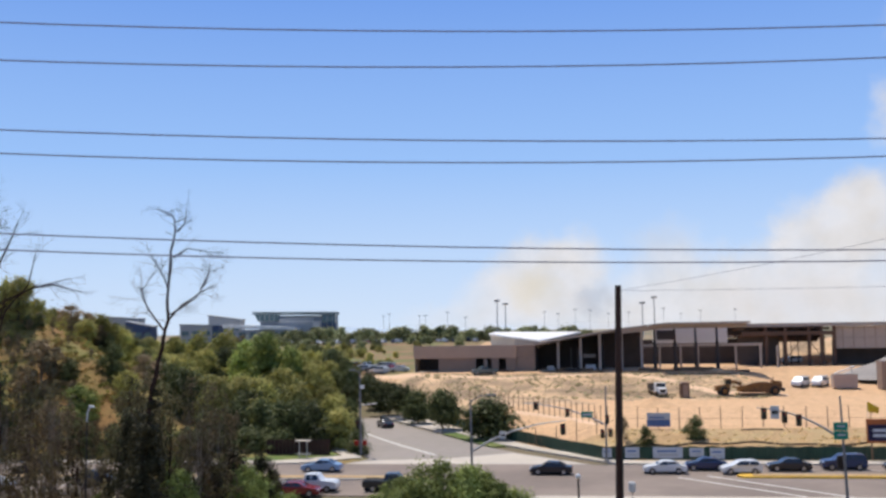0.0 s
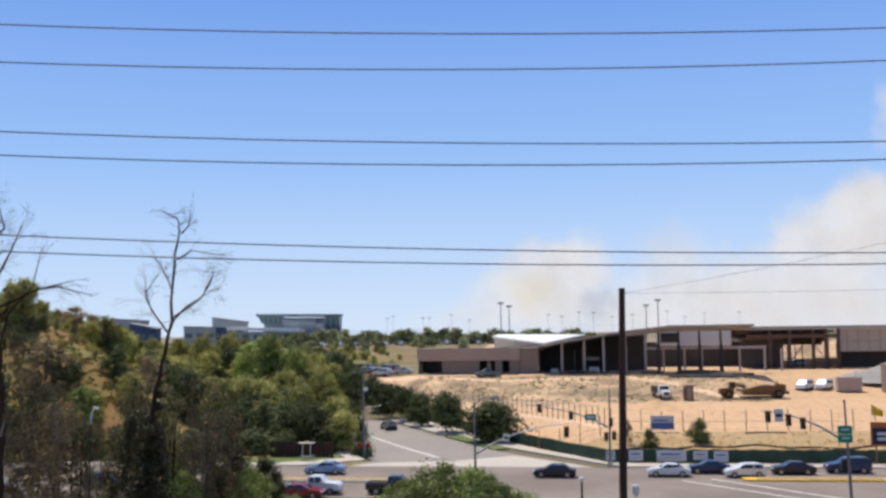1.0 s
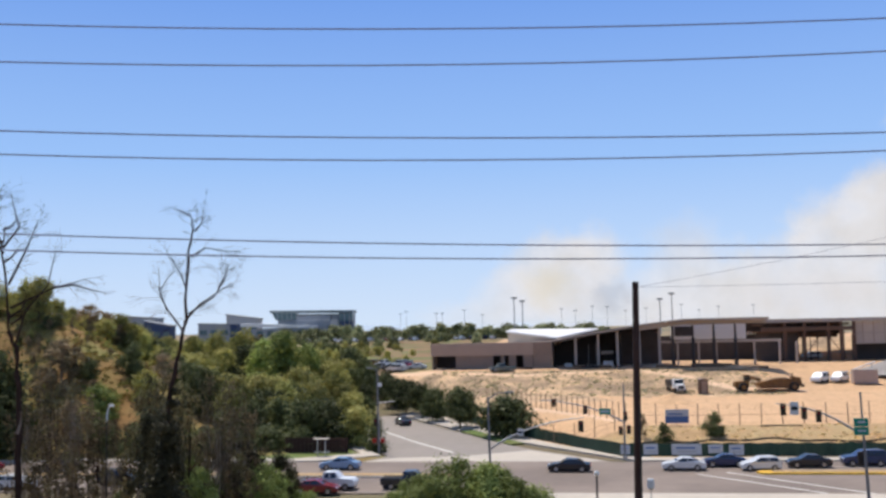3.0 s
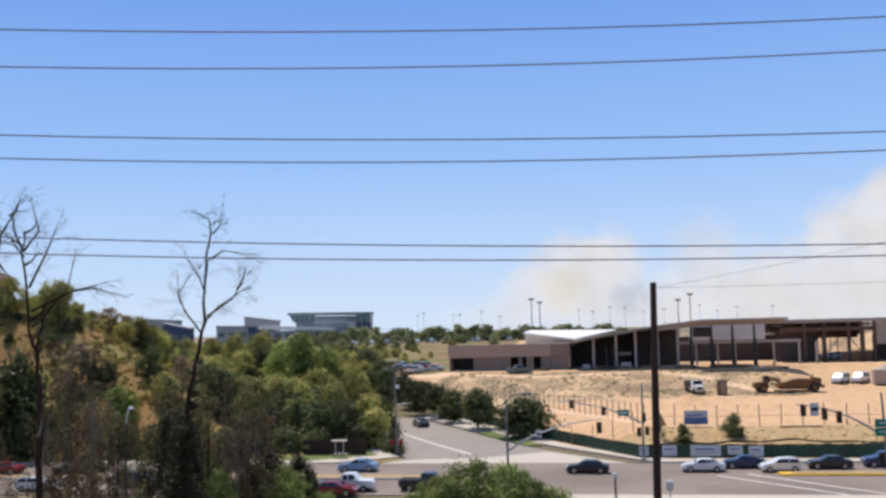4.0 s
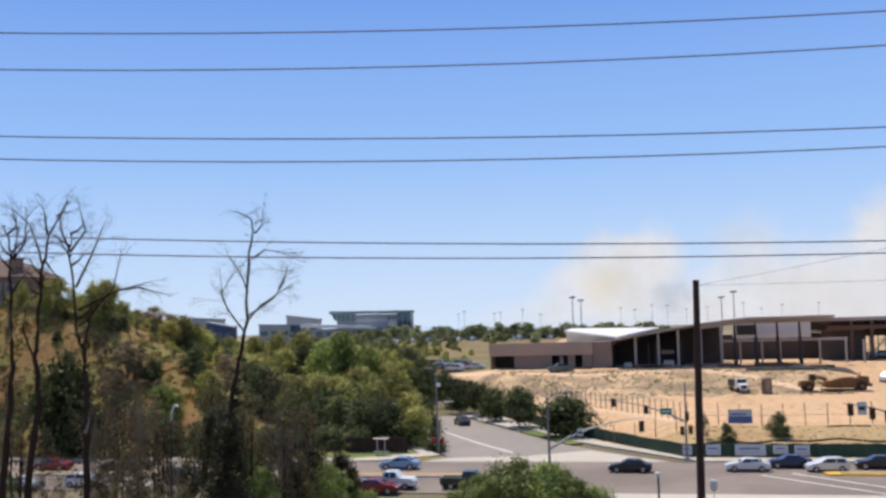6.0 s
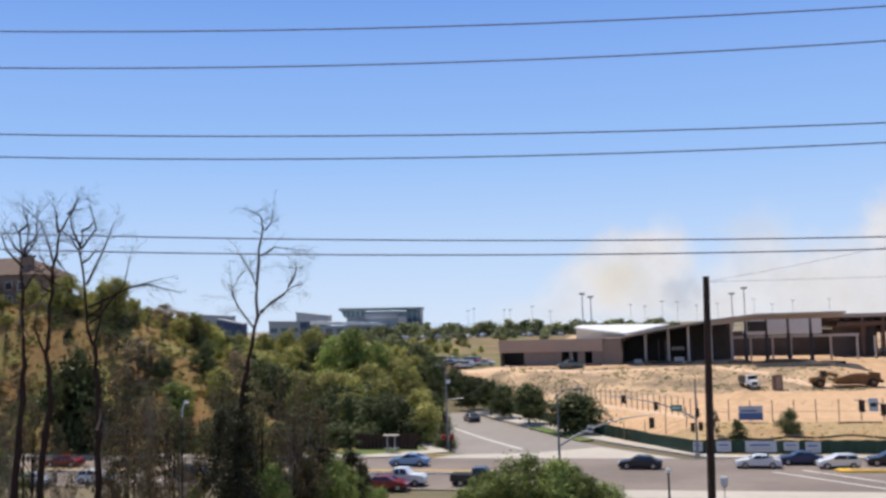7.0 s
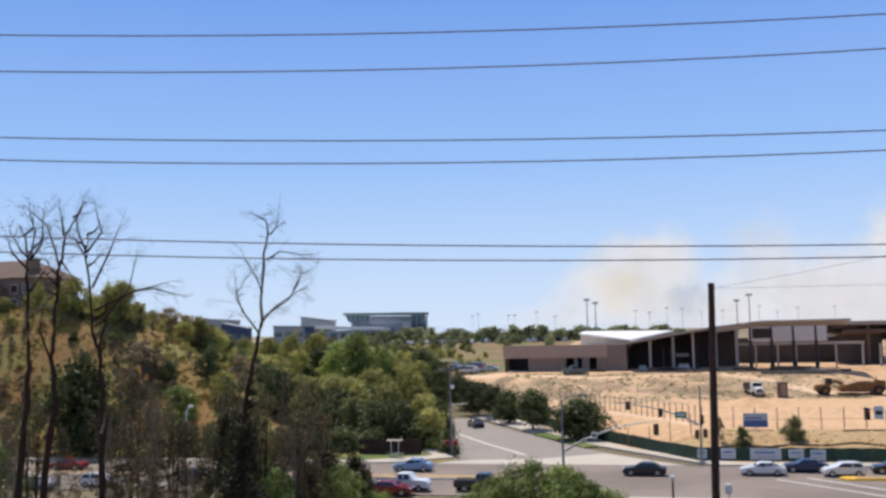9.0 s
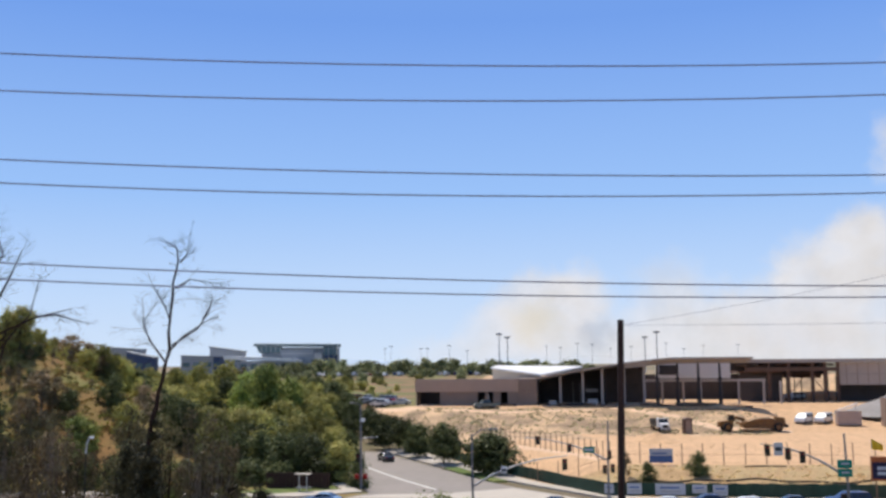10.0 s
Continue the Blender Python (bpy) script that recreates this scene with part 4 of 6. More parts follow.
dead_tree("dead_tree", "crooked leafless dead tree with spreading top twigs", -31.15, 43.0, 7.97,
          [(0.0, 0.0), (0.18, 3.37), (0.35, 5.74), (0.52, 7.16), (0.56, 9.53), (0.54, 12.05), (0.37, 12.92), (-0.19, 13.83)],
          [[(0.54, 12.05), (1.04, 12.92), (1.35, 14.19)], [(0.48, 11.52), (-0.24, 12.4), (-0.74, 13.28)], [(0.54, 12.05), (0.71, 13.5), (0.87, 14.41)]], 0.23, 8, 8, 5)

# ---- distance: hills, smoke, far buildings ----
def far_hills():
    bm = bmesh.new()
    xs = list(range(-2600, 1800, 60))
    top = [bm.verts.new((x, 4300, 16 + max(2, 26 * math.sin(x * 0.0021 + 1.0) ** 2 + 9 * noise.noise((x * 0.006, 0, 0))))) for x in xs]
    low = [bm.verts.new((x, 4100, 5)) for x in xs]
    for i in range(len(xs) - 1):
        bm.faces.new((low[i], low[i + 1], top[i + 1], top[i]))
    # the distance haze is put into the ridge's pale blue colour
    tagged(part("backdrop", bm, material("haze_tinted_hill", (0.42, 0.50, 0.58), 1.0, vary=0.05, scale=0.004)), "low hazy blue hills on the horizon", "hills", kind="structure")


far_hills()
# azimuth and height in degrees, half widths, density
PUFFS = [(-1.3, 2.8, 4.4, 3.6, 0.9), (-3.9, 1.6, 3.6, 2.6, 0.66), (0.8, 4.1, 2.7, 2.3, 0.78), (5.8, 4.7, 3.0, 2.2, 0.34), (6.5, 0.6, 12.0, 2.8, 0.88), (7.2, 2.2, 6.5, 3.2, 0.78), (10.5, 2.2, 4.0, 3.2, 0.78),
         (14.2, 3.8, 4.2, 4.2, 0.95), (16.4, 6.0, 3.2, 3.2, 0.95), (18.5, 11.2, 2.1, 2.7, 0.66), (19.2, 16.6, 1.7, 3.6, 0.36), (21, 4.5, 6, 6, 1.0), (24, 10, 5, 7, 0.8), (-6.5, 0.6, 4.5, 1.5, 0.36), (16, 0.5, 9, 2.6, 0.9)]


def puff_density(a, e):
    return sum(d * max(0.0, 1 - ((a - ca) / ra) ** 2 - ((e - ce) / re) ** 2) for ca, ce, ra, re, d in PUFFS)


def smoke_material():
    m = bpy.data.materials.new("drifting_smoke")
    m.use_nodes = True
    nt = m.node_tree
    nt.nodes.clear()
    uv = nt.nodes.new("ShaderNodeUVMap")
    uv.uv_map = "sky_angle"
    out = nt.nodes.new("ShaderNodeOutputMaterial")

    def math_node(op, a, b=None, clamp=False):
        n = nt.nodes.new("ShaderNodeMath")
        n.operation, n.use_clamp = op, clamp
        for k, v in enumerate((a, b)):
            if isinstance(v, (int, float)):
                n.inputs[k].default_value = v
            elif v is not None:
                nt.links.new(v, n.inputs[k])
        return n.outputs[0]

    def noise_node(scale, detail, colour=False):
        n = nt.nodes.new("ShaderNodeTexNoise")
        n.inputs["Scale"].default_value, n.inputs["Detail"].default_value, n.inputs["Roughness"].default_value = scale, detail, 0.6
        nt.links.new(uv.outputs[0], n.inputs["Vector"])
        return n.outputs["Color" if colour else "Fac"]

    # billows push the puffs' edges about
    push = nt.nodes.new("ShaderNodeVectorMath")
    push.operation = "MULTIPLY_ADD"
    nt.links.new(noise_node(0.55, 6, True), push.inputs[0])
    push.inputs[1].default_value = (2.6, 2.2, 0)
    push.inputs[2].default_value = (-1.3, -1.1, 0)
    moved = nt.nodes.new("ShaderNodeVectorMath")
    moved.operation = "ADD"
    nt.links.new(uv.outputs[0], moved.inputs[0])
    nt.links.new(push.outputs[0], moved.inputs[1])
    total = None
    for ca, ce, ra, re, d in PUFFS:
        sub = nt.nodes.new("ShaderNodeVectorMath")
        sub.operation = "MULTIPLY_ADD"
        nt.links.new(moved.outputs[0], sub.inputs[0])
        sub.inputs[1].default_value = (1.05 / ra, 1.05 / re, 0)
        sub.inputs[2].default_value = (-ca / ra * 1.05, -ce / re * 1.05, 0)
        ln = nt.nodes.new("ShaderNodeVectorMath")
        ln.operation = "LENGTH"
        nt.links.new(sub.outputs[0], ln.inputs[0])
        fall = nt.nodes.new("ShaderNodeMapRange")
        fall.interpolation_type = "SMOOTHSTEP"
        fall.inputs["From Min"].default_value, fall.inputs["From Max"].default_value = 1.0, 0.25 if d < 0.9 else 0.45
        nt.links.new(ln.outputs["Value"], fall.inputs["Value"])
        part_d = math_node("MULTIPLY", fall.outputs[0], d)
        total = part_d if total is None else math_node("ADD", total, math_node("MULTIPLY", part_d, math_node("SUBTRACT", 1.0, total, True)))
    soft = math_node("MULTIPLY", total, math_node("ADD", math_node("MULTIPLY", noise_node(0.35, 4), 0.7), 0.62), True)
    tone = nt.nodes.new("ShaderNodeValToRGB")
    tone.color_ramp.elements[0].position, tone.color_ramp.elements[0].color = 0.34, (0.73, 0.705, 0.70, 1)
    tone.color_ramp.elements[1].position, tone.color_ramp.elements[1].color = 0.6, (0.79, 0.79, 0.83, 1)
    nt.links.new(noise_node(0.28, 3), tone.inputs[0])
    # tawny and grey patches where the smoke is thick
    shade = tone.outputs[0]
    for ca, ce, ra, re, colour, most in ((-1.9, 2.4, 2.2, 1.9, (0.74, 0.65, 0.48, 1), 0.55), (1.6, 1.6, 1.5, 1.3, (0.43, 0.42, 0.45, 1), 0.6), (5.8, 5.2, 2.2, 1.6, (0.62, 0.56, 0.50, 1), 0.4), (12.5, 1.5, 6.0, 2.0, (0.72, 0.69, 0.70, 1), 0.4)):
        sub = nt.nodes.new("ShaderNodeVectorMath")
        sub.operation = "MULTIPLY_ADD"
        nt.links.new(moved.outputs[0], sub.inputs[0])
        sub.inputs[1].default_value = (1 / ra, 1 / re, 0)
        sub.inputs[2].default_value = (-ca / ra, -ce / re, 0)
        ln = nt.nodes.new("ShaderNodeVectorMath")
        ln.operation = "LENGTH"
        nt.links.new(sub.outputs[0], ln.inputs[0])
        fall = nt.nodes.new("ShaderNodeMapRange")
        fall.interpolation_type = "SMOOTHSTEP"
        fall.inputs["From Min"].default_value, fall.inputs["From Max"].default_value, fall.inputs["To Max"].default_value = 1.0, 0.1, most
        nt.links.new(ln.outputs["Value"], fall.inputs["Value"])
        stain = nt.nodes.new("ShaderNodeMix")
        stain.data_type = "RGBA"
        nt.links.new(fall.outputs[0], stain.inputs[0])
        nt.links.new(shade, stain.inputs[6])
        stain.inputs[7].default_value = colour
        shade = stain.outputs[2]
    # emission stands in for daylight on the smoke; its brightness is in the colour
    glow = nt.nodes.new("ShaderNodeEmission")
    nt.links.new(shade, glow.inputs["Color"])
    clear = nt.nodes.new("ShaderNodeBsdfTransparent")
    mix = nt.nodes.new("ShaderNodeMixShader")
    nt.links.new(soft, mix.inputs[0])
    nt.links.new(clear.outputs[0], mix.inputs[1])
    nt.links.new(glow.outputs[0], mix.inputs[2])
    nt.links.new(mix.outputs[0], out.inputs["Surface"])
    return m


def smoke():
    step = 0.35
    na, ne = int(46 / step), int(25 / step)
    verts, faces, uvs, index = [], [], [], {}

    def corner(i, j):
        if (i, j) not in index:
            a, e = -13 + i * step, -0.4 + j * step
            r = 3200 - 150 * min(1.2, puff_density(a, e)) - 60 * noise.noise((a * 0.6, e * 0.6, 0))
            index[i, j] = len(verts)
            verts.append((r * math.sin(radians(a)), r * math.cos(radians(a)), EYE + r * math.tan(radians(e))))
            uvs.append((a, e))
        return index[i, j]

    for j in range(ne):
        for i in range(na):
            a, e = -13 + (i + 0.5) * step, -0.4 + (j + 0.5) * step
            if max(puff_density(a + da, e + de) for da in (-1.4, 0, 1.4) for de in (-1.2, 0, 1.2)) > 0.0:
                faces.append((corner(i, j), corner(i + 1, j), corner(i + 1, j + 1), corner(i, j + 1)))
    ob = mesh_part("backdrop", verts, faces, smoke_material())
    layer = ob.data.uv_layers.new(name="sky_angle")
    for lp in ob.data.loops:
        layer.data[lp.index].uv = uvs[lp.vertex_index]
    ob.visible_shadow = False
    tagged(ob, "pale billowing wildfire smoke drifting behind the buildings", "smoke", kind="structure")


smoke()


def campus_building():
    ob = thing("campus_building", -128.7, 455, 11.4, "long grey modern campus building with an overhanging roof and glass end", "building")
    part("body", prism([(-18.0, 0), (19.4, 0), (19.4, 12.6), (-18.0, 12.9)], 0.8, 5), M_FAR_GREY, ob)
    part("clerestory", prism([(-18.8, 10.2), (-8.0, 10.2), (-8.0, 13.2), (-20.6, 13.6)], -0.2, 0.7), M_TEAL_GLASS, ob)
    part("roof", prism([(-21.2, 13.5), (19.9, 12.9), (19.9, 14.2), (-21.2, 14.8)], -1.5, 5.4), M_FAR_ROOF, ob)
    part("stone_core", boxed(-7.9, -0.9, 0, 8.4, 0.6, 11.6), M_FAR_GREY, ob)
    part("stone_band", boxed(-7.9, -1.1, 9.6, 8.4, -0.92, 10.1), M_FAR_PALE, ob)
    part("pale_bay", boxed(8.6, -1.4, 0, 12.4, 0.6, 10.0), M_FAR_PALE, ob)
    part("glass_end", boxed(12.8, -1.0, 8.9, 19.4, 0.6, 12.9), M_TEAL_GLASS, ob)
    part("dark_glass", boxed(12.8, -1.1, 5.6, 19.4, 0.6, 8.8), M_FAR_BLUE, ob)
    for k in range(5):
        part("mullion", boxed(-18 + k * 2.4, -0.5, 10.3, -17.75 + k * 2.4, -0.2, 13.2), M_FAR_GREY, ob)
    for k in range(4):
        part("mullion", boxed(12.8 + k * 2.6, -1.25, 5.6, 13.05 + k * 2.6, -1.1, 12.9), M_FAR_GREY, ob)
    part("low_roof", prism([(-31.5, 7.2), (3.0, 5.9), (3.0, 7.2), (-31.5, 8.9)], -14, -1.6), M_WHITE_ROOF, ob, "pale sloping lower roof")
    part("low_wing", boxed(-30.5, -13, 0, 2.4, -2, 6.3), M_FAR_GREY, ob)
    for k in range(6):
        part("window", boxed(-29 + k * 5.2, -13.2, 2.6, -26 + k * 5.2, -12.9, 5.0), M_TEAL_GLASS, ob)


def far_block(name, x0, x1, z1, slant, mat, label, y=452.0):
    ob = thing(name, (x0 + x1) / 2, y, 11.4, label, "building")
    w = (x1 - x0) / 2
    part("wall", prism([(-w, 0), (w, 0), (w, z1 - 11.4), (-w, z1 - 11.4 + slant)], 0, 6), mat, ob)
    part("roof", prism([(-w - 0.4, z1 - 11.4 + slant), (w + 0.4, z1 - 11.4), (w + 0.4, z1 - 10.9), (-w - 0.4, z1 - 10.9 + slant)], -0.5, 6.5), M_FAR_GREY, ob)
    for k in range(3):
        u = -w + 2 * w * (k + 0.5) / 3
        part("window", boxed(u - w * 0.22, -0.15, (z1 - 11.4) * 0.45, u + w * 0.22, 0.1, (z1 - 11.4) * 0.7), M_TEAL_GLASS, ob)


campus_building()
far_block("far_hall", -223, -206, 23.6, 1.2, M_FAR_GREY, "plain grey hall among trees")
far_block("blue_hall", -209.6, -196.2, 19.6, 2.8, M_FAR_BLUE, "dark blue hall with a sloping roof", 444.0)
far_block("far_pavilion", -185.6, -169.5, 19.9, 0.5, M_FAR_GREY, "low grey pavilion among trees")
far_block("blue_pavilion", -169.4, -165.8, 19.9, 0.0, M_FAR_BLUE, "small dark blue annex among trees")
far_block("pale_hall", -180, -163, 22.6, 2.4, M_FAR_PALE, "pale hall with a sloping white roof", 475.0)


def stadium_light(x, y, tall, heads=2):
    ob = thing("field_light_pole", x, y, height(x, y), "tall slim sports field light pole", "light pole")
    part("pole", tubed([(0, 0, 0), (0, 0, tall)], [0.28, 0.2], 8), M_GREY_METAL, ob)
    part("crossbar", boxed(-1.3, -0.2, tall - 0.5, 1.3, 0.2, tall - 0.1), M_DARK_METAL, ob)
    for k in range(heads):
        part("floodlight", boxed(-1.2 + k * 1.4, -0.5, tall - 0.9, -0.2 + k * 1.4, 0.1, tall, bevel=0.1), M_GREY_METAL, ob)


stadium_light(-29.6, 420, 17.6)
stadium_light(-27.3, 440, 16.6)
stadium_light(36.9, 420, 17.8)
stadium_light(33.5, 440, 16.0)


def thin_mast(x, y, tall):
    ob = thing("car_park_lamp", x, y, height(x, y), "thin tall lamp post in the far car park", "lamp post", group="car park lamps")
    part("pole", tubed([(0, 0, 0), (0, 0, tall)], [0.10, 0.07], 6), M_GREY_METAL, ob)
    part("lamp_head", boxed(-0.9, -0.2, tall - 0.2, 0.9, 0.2, tall + 0.1), M_GREY_METAL, ob)


rng = random.Random(21)
for k, x in enumerate((-92, -84, -73, -64, -55, -47, -12, -4, 4, 11, 22, 29, 44, 57, 66, 80)):
    thin_mast(x + rng.uniform(-1, 1), 470 + rng.uniform(-25, 40), rng.uniform(10.5, 13.5))


# ---- the house on the hill ----
M_HOUSE = material("beige_house_stucco", (0.24, 0.17, 0.13), 0.9, vary=0.08, scale=0.6)
M_TILE = material("brown_roof_tile", (0.16, 0.105, 0.08), 0.85, vary=0.2, scale=2.5, bump=0.5)


def hip_roof(x0, x1, y0, y1, z, rise, over=0.6):
    bm = bmesh.new()
    x0, x1, y0, y1 = x0 - over, x1 + over, y0 - over, y1 + over
    c = (y1 - y0) / 2
    low = [bm.verts.new(p) for p in ((x0, y0, z), (x1, y0, z), (x1, y1, z), (x0, y1, z))]
    r = [bm.verts.new(p) for p in ((x0 + c, (y0 + y1) / 2, z + rise), (x1 - c, (y0 + y1) / 2, z + rise))]
    for f in ((low[0], low[1], r[1], r[0]), (low[1], low[2], r[1]), (low[2], low[3], r[0], r[1]), (low[3], low[0], r[0]), (low[3], low[2], low[1], low[0])):
        bm.faces.new(f)
    return bm


def house():
    ob = thing("hillside_house", -115.0, 153.0, 21.8, "two-storey beige stucco house with a brown tiled hip roof", "house", turn=-6)
    part("wall", boxed(-12, 0, -2.2, 8.0, 11, 5.4, bevel=0.05), M_HOUSE, ob)
    part("roof", hip_roof(-12, 8.0, 0, 11, 5.4, 3.6), M_TILE, ob)
    part("front_wing", boxed(-5.5, -3.0, -2.2, 1.0, 0, 3.4, bevel=0.05), M_HOUSE, ob)
    part("front_wing_roof", prism([(-6.2, 3.3), (1.7, 3.3), (-2.2, 5.6)], -3.6, 0.2), M_TILE, ob)
    chimney = part("chimney", boxed(5.0, 1.2, 5.0, 6.6, 2.6, 8.6, bevel=0.05), M_HOUSE, ob)
    part("chimney_cap", boxed(4.8, 1.0, 8.6, 6.8, 2.8, 8.85), M_TILE, chimney)
    for x, z, w in ((-9, 2.6, 1.5), (3.2, 2.8, 1.4), (5.8, 2.8, 1.2), (3.2, 0.3, 1.6), (-2.2, 0.6, 1.6)):
        y = -3.0 if -5.5 < x < 1 else 0
        win = part("window", boxed(x - w / 2 - 0.1, y - 0.06, z - 0.1, x + w / 2 + 0.1, y - 0.01, z + 1.4), M_WHITE_BOARD, ob)
        part("pane", boxed(x - w / 2, y - 0.09, z, x + w / 2, y - 0.065, z + 1.3), M_GLASS, win)


house()


# ---- vehicles ----
M_TYRE = material("tyre_rubber", (0.02, 0.02, 0.02), 0.9, vary=0.1)
M_RIM = material("alloy_rim", (0.4, 0.4, 0.42), 0.35, metal=0.8, vary=0.05)
M_LAMP = material("headlamp_glass", (0.75, 0.75, 0.78), 0.1, vary=0.05, spec=0.6)
M_TAIL = material("tail_lamp_glass", (0.35, 0.02, 0.02), 0.2, vary=0.05)
M_CHASSIS = material("underbody_black", (0.015, 0.015, 0.015), 0.8, vary=0.1)


def paint(name, colour):
    return material(name, colour, 0.22, metal=0.0, vary=0.04, scale=1.0, spec=0.6)


PAINTS = {"white": paint("white_car_paint", (0.72, 0.72, 0.72)), "silver": paint("silver_car_paint", (0.42, 0.43, 0.45)), "black": paint("black_car_paint", (0.018, 0.02, 0.028)),
          "navy": paint("navy_car_paint", (0.02, 0.035, 0.10)), "blue": paint("blue_car_paint", (0.05, 0.13, 0.30)), "red": paint("dark_red_car_paint", (0.22, 0.02, 0.025)),
          "sky": paint("light_blue_car_paint", (0.22, 0.34, 0.52)), "grey": paint("dark_grey_car_paint", (0.07, 0.075, 0.085)), "teal": paint("grey_green_car_paint", (0.10, 0.14, 0.15))}
# outlines along the length, front at +x: body line, and the cabin's glass
SHAPES = {}
SHAPES["sedan"] = (4.7, 1.8, [(-2.35, 0.45), (-2.3, 0.86), (-1.7, 0.98), (-0.95, 1.38), (0.25, 1.43), (1.05, 0.98), (2.0, 0.84), (2.33, 0.6), (2.33, 0.28), (-2.3, 0.28)],
              [(-1.5, 1.0), (-0.9, 1.33), (0.2, 1.37), (0.9, 0.99)], (1.42, -1.4))
SHAPES["suv"] = (4.8, 1.9, [(-2.38, 0.5), (-2.36, 1.05), (-2.15, 1.68), (-1.6, 1.76), (0.35, 1.72), (1.1, 1.16), (2.15, 1.02), (2.38, 0.75), (2.38, 0.33), (-2.36, 0.35)],
            [(-2.1, 1.18), (-1.95, 1.62), (0.3, 1.64), (0.95, 1.17)], (1.45, -1.45))
SHAPES["hatch"] = (4.3, 1.75, [(-2.13, 0.45), (-2.1, 0.95), (-1.75, 1.42), (-1.2, 1.52), (0.2, 1.48), (1.05, 1.02), (1.85, 0.86), (2.12, 0.6), (2.12, 0.28), (-2.1, 0.28)],
              [(-1.75, 1.02), (-1.6, 1.38), (0.15, 1.42), (0.9, 1.02)], (1.32, -1.3))
SHAPES["pickup"] = (5.6, 1.95, [(-2.8, 0.6), (-2.8, 1.12), (-0.55, 1.14), (-0.45, 1.80), (0.75, 1.82), (1.25, 1.22), (2.5, 1.12), (2.78, 0.8), (2.78, 0.4), (-2.78, 0.45)],
               [(-0.35, 1.22), (-0.3, 1.72), (0.7, 1.74), (1.1, 1.22)], (1.8, -1.7))
SHAPES["van"] = (5.2, 2.0, [(-2.6, 0.5), (-2.6, 1.9), (-2.4, 2.02), (0.8, 2.0), (1.6, 1.25), (2.45, 1.1), (2.6, 0.8), (2.6, 0.35), (-2.6, 0.35)],
            [(-2.3, 1.25), (-2.2, 1.8), (0.75, 1.84), (1.35, 1.25)], (1.7, -1.6))
CAR_CACHE = {}


def build_car(shape, colour, label):
    length, width, outline, glass, axles = SHAPES[shape]
    names = {"sedan": "sedan_car", "suv": "sport_utility_car", "hatch": "hatchback_car", "pickup": "pickup_truck", "van": "van"}
    ob = thing(names[shape], 0, -450 - 6 * len(CAR_CACHE), 0, label, "truck" if shape == "pickup" else ("van" if shape == "van" else "car"))
    belt = min(z for x, z in glass)
    half = lambda z, x: (width / 2 - max(0.0, z - belt) * 0.28) * (1 - 0.07 * max(0, abs(x) / (length / 2) - 0.72) / 0.28)
    bm = bmesh.new()
    sides = [[bm.verts.new((x, s * half(z, x), z)) for x, z in outline] for s in (-1, 1)]
    n = len(outline)
    bm.faces.new(sides[0])
    bm.faces.new(sides[1][::-1])
    for i in range(n):
        bm.faces.new((sides[0][i], sides[1][i], sides[1][(i + 1) % n], sides[0][(i + 1) % n]))
    bmesh.ops.recalc_face_normals(bm, faces=bm.faces)
    bmesh.ops.bevel(bm, geom=list(bm.edges), offset=0.06, segments=2, affect="EDGES", profile=0.6)
    body = part("body", bm, PAINTS[colour], ob)
    for s in (-1, 1):
        bm = bmesh.new()
        vs = [bm.verts.new((x, s * (half(z, x) + 0.012), z)) for x, z in glass]
        bm.faces.new(vs if s < 0 else vs[::-1])
        r = bmesh.ops.extrude_face_region(bm, geom=bm.faces[:])
        bmesh.ops.translate(bm, verts=[v for v in r["geom"] if isinstance(v, bmesh.types.BMVert)], vec=(0, -s * 0.05, 0))
        bmesh.ops.recalc_face_normals(bm, faces=bm.faces)
        part("side_window", bm, M_GLASS, ob)
        pillar = (glass[1][0] + glass[2][0]) / 2
        part("door_pillar", boxed(pillar - 0.05, s * half(belt + 0.2, 0) - 0.05, belt, pillar + 0.05, s * half(belt + 0.2, 0) + 0.04, glass[1][1] - 0.05), PAINTS[colour], ob)
        part("mirror", boxed(glass[3][0] - 0.25, s * (width / 2 + 0.02) - 0.08, belt, glass[3][0] - 0.05, s * (width / 2 + 0.02) + 0.1, belt + 0.15, bevel=0.02), PAINTS[colour], ob)
        for x in axles:
            wheel = new("wheel")
            wheel.parent = ob
            wheel.matrix_basis = pose(x, s * (width / 2 - 0.1), 0.34, 90, 0, 0)
            for nm, r, d, mat in (("tyre", 0.34, 0.11, M_TYRE), ("rim", 0.21, 0.125, M_RIM)):
                w = bmesh.new()
                bmesh.ops.create_cone(w, cap_ends=True, segments=14, radius1=r, radius2=r, depth=d * 2)
                part(nm, w, mat, wheel)
    for (xa, za), (xb, zb), nm in ((glass[2], glass[3], "windscreen"), (glass[0], glass[1], "rear_window")):
        if shape in ("pickup",) and nm == "rear_window":
            xa, xb = xa - 0.12, xb - 0.12
        bm = bmesh.new()
        d = Vector((zb - za, 0, xa - xb)).normalized()
        d = d if d.z > 0 else -d
        lift = 0.07 if nm == "windscreen" else 0.09
        vs = [bm.verts.new(Vector((x, y, z)) + d * lift) for x, y, z in ((xa, -half(za, xa) + 0.12, za), (xb, -half(zb, xb) + 0.12, zb), (xb, half(zb, xb) - 0.12, zb), (xa, half(za, xa) - 0.12, za))]
        bm.faces.new(vs)
        r = bmesh.ops.extrude_face_region(bm, geom=bm.faces[:])
        bmesh.ops.translate(bm, verts=[v for v in r["geom"] if isinstance(v, bmesh.types.BMVert)], vec=-d * 0.04)
        bmesh.ops.recalc_face_normals(bm, faces=bm.faces)
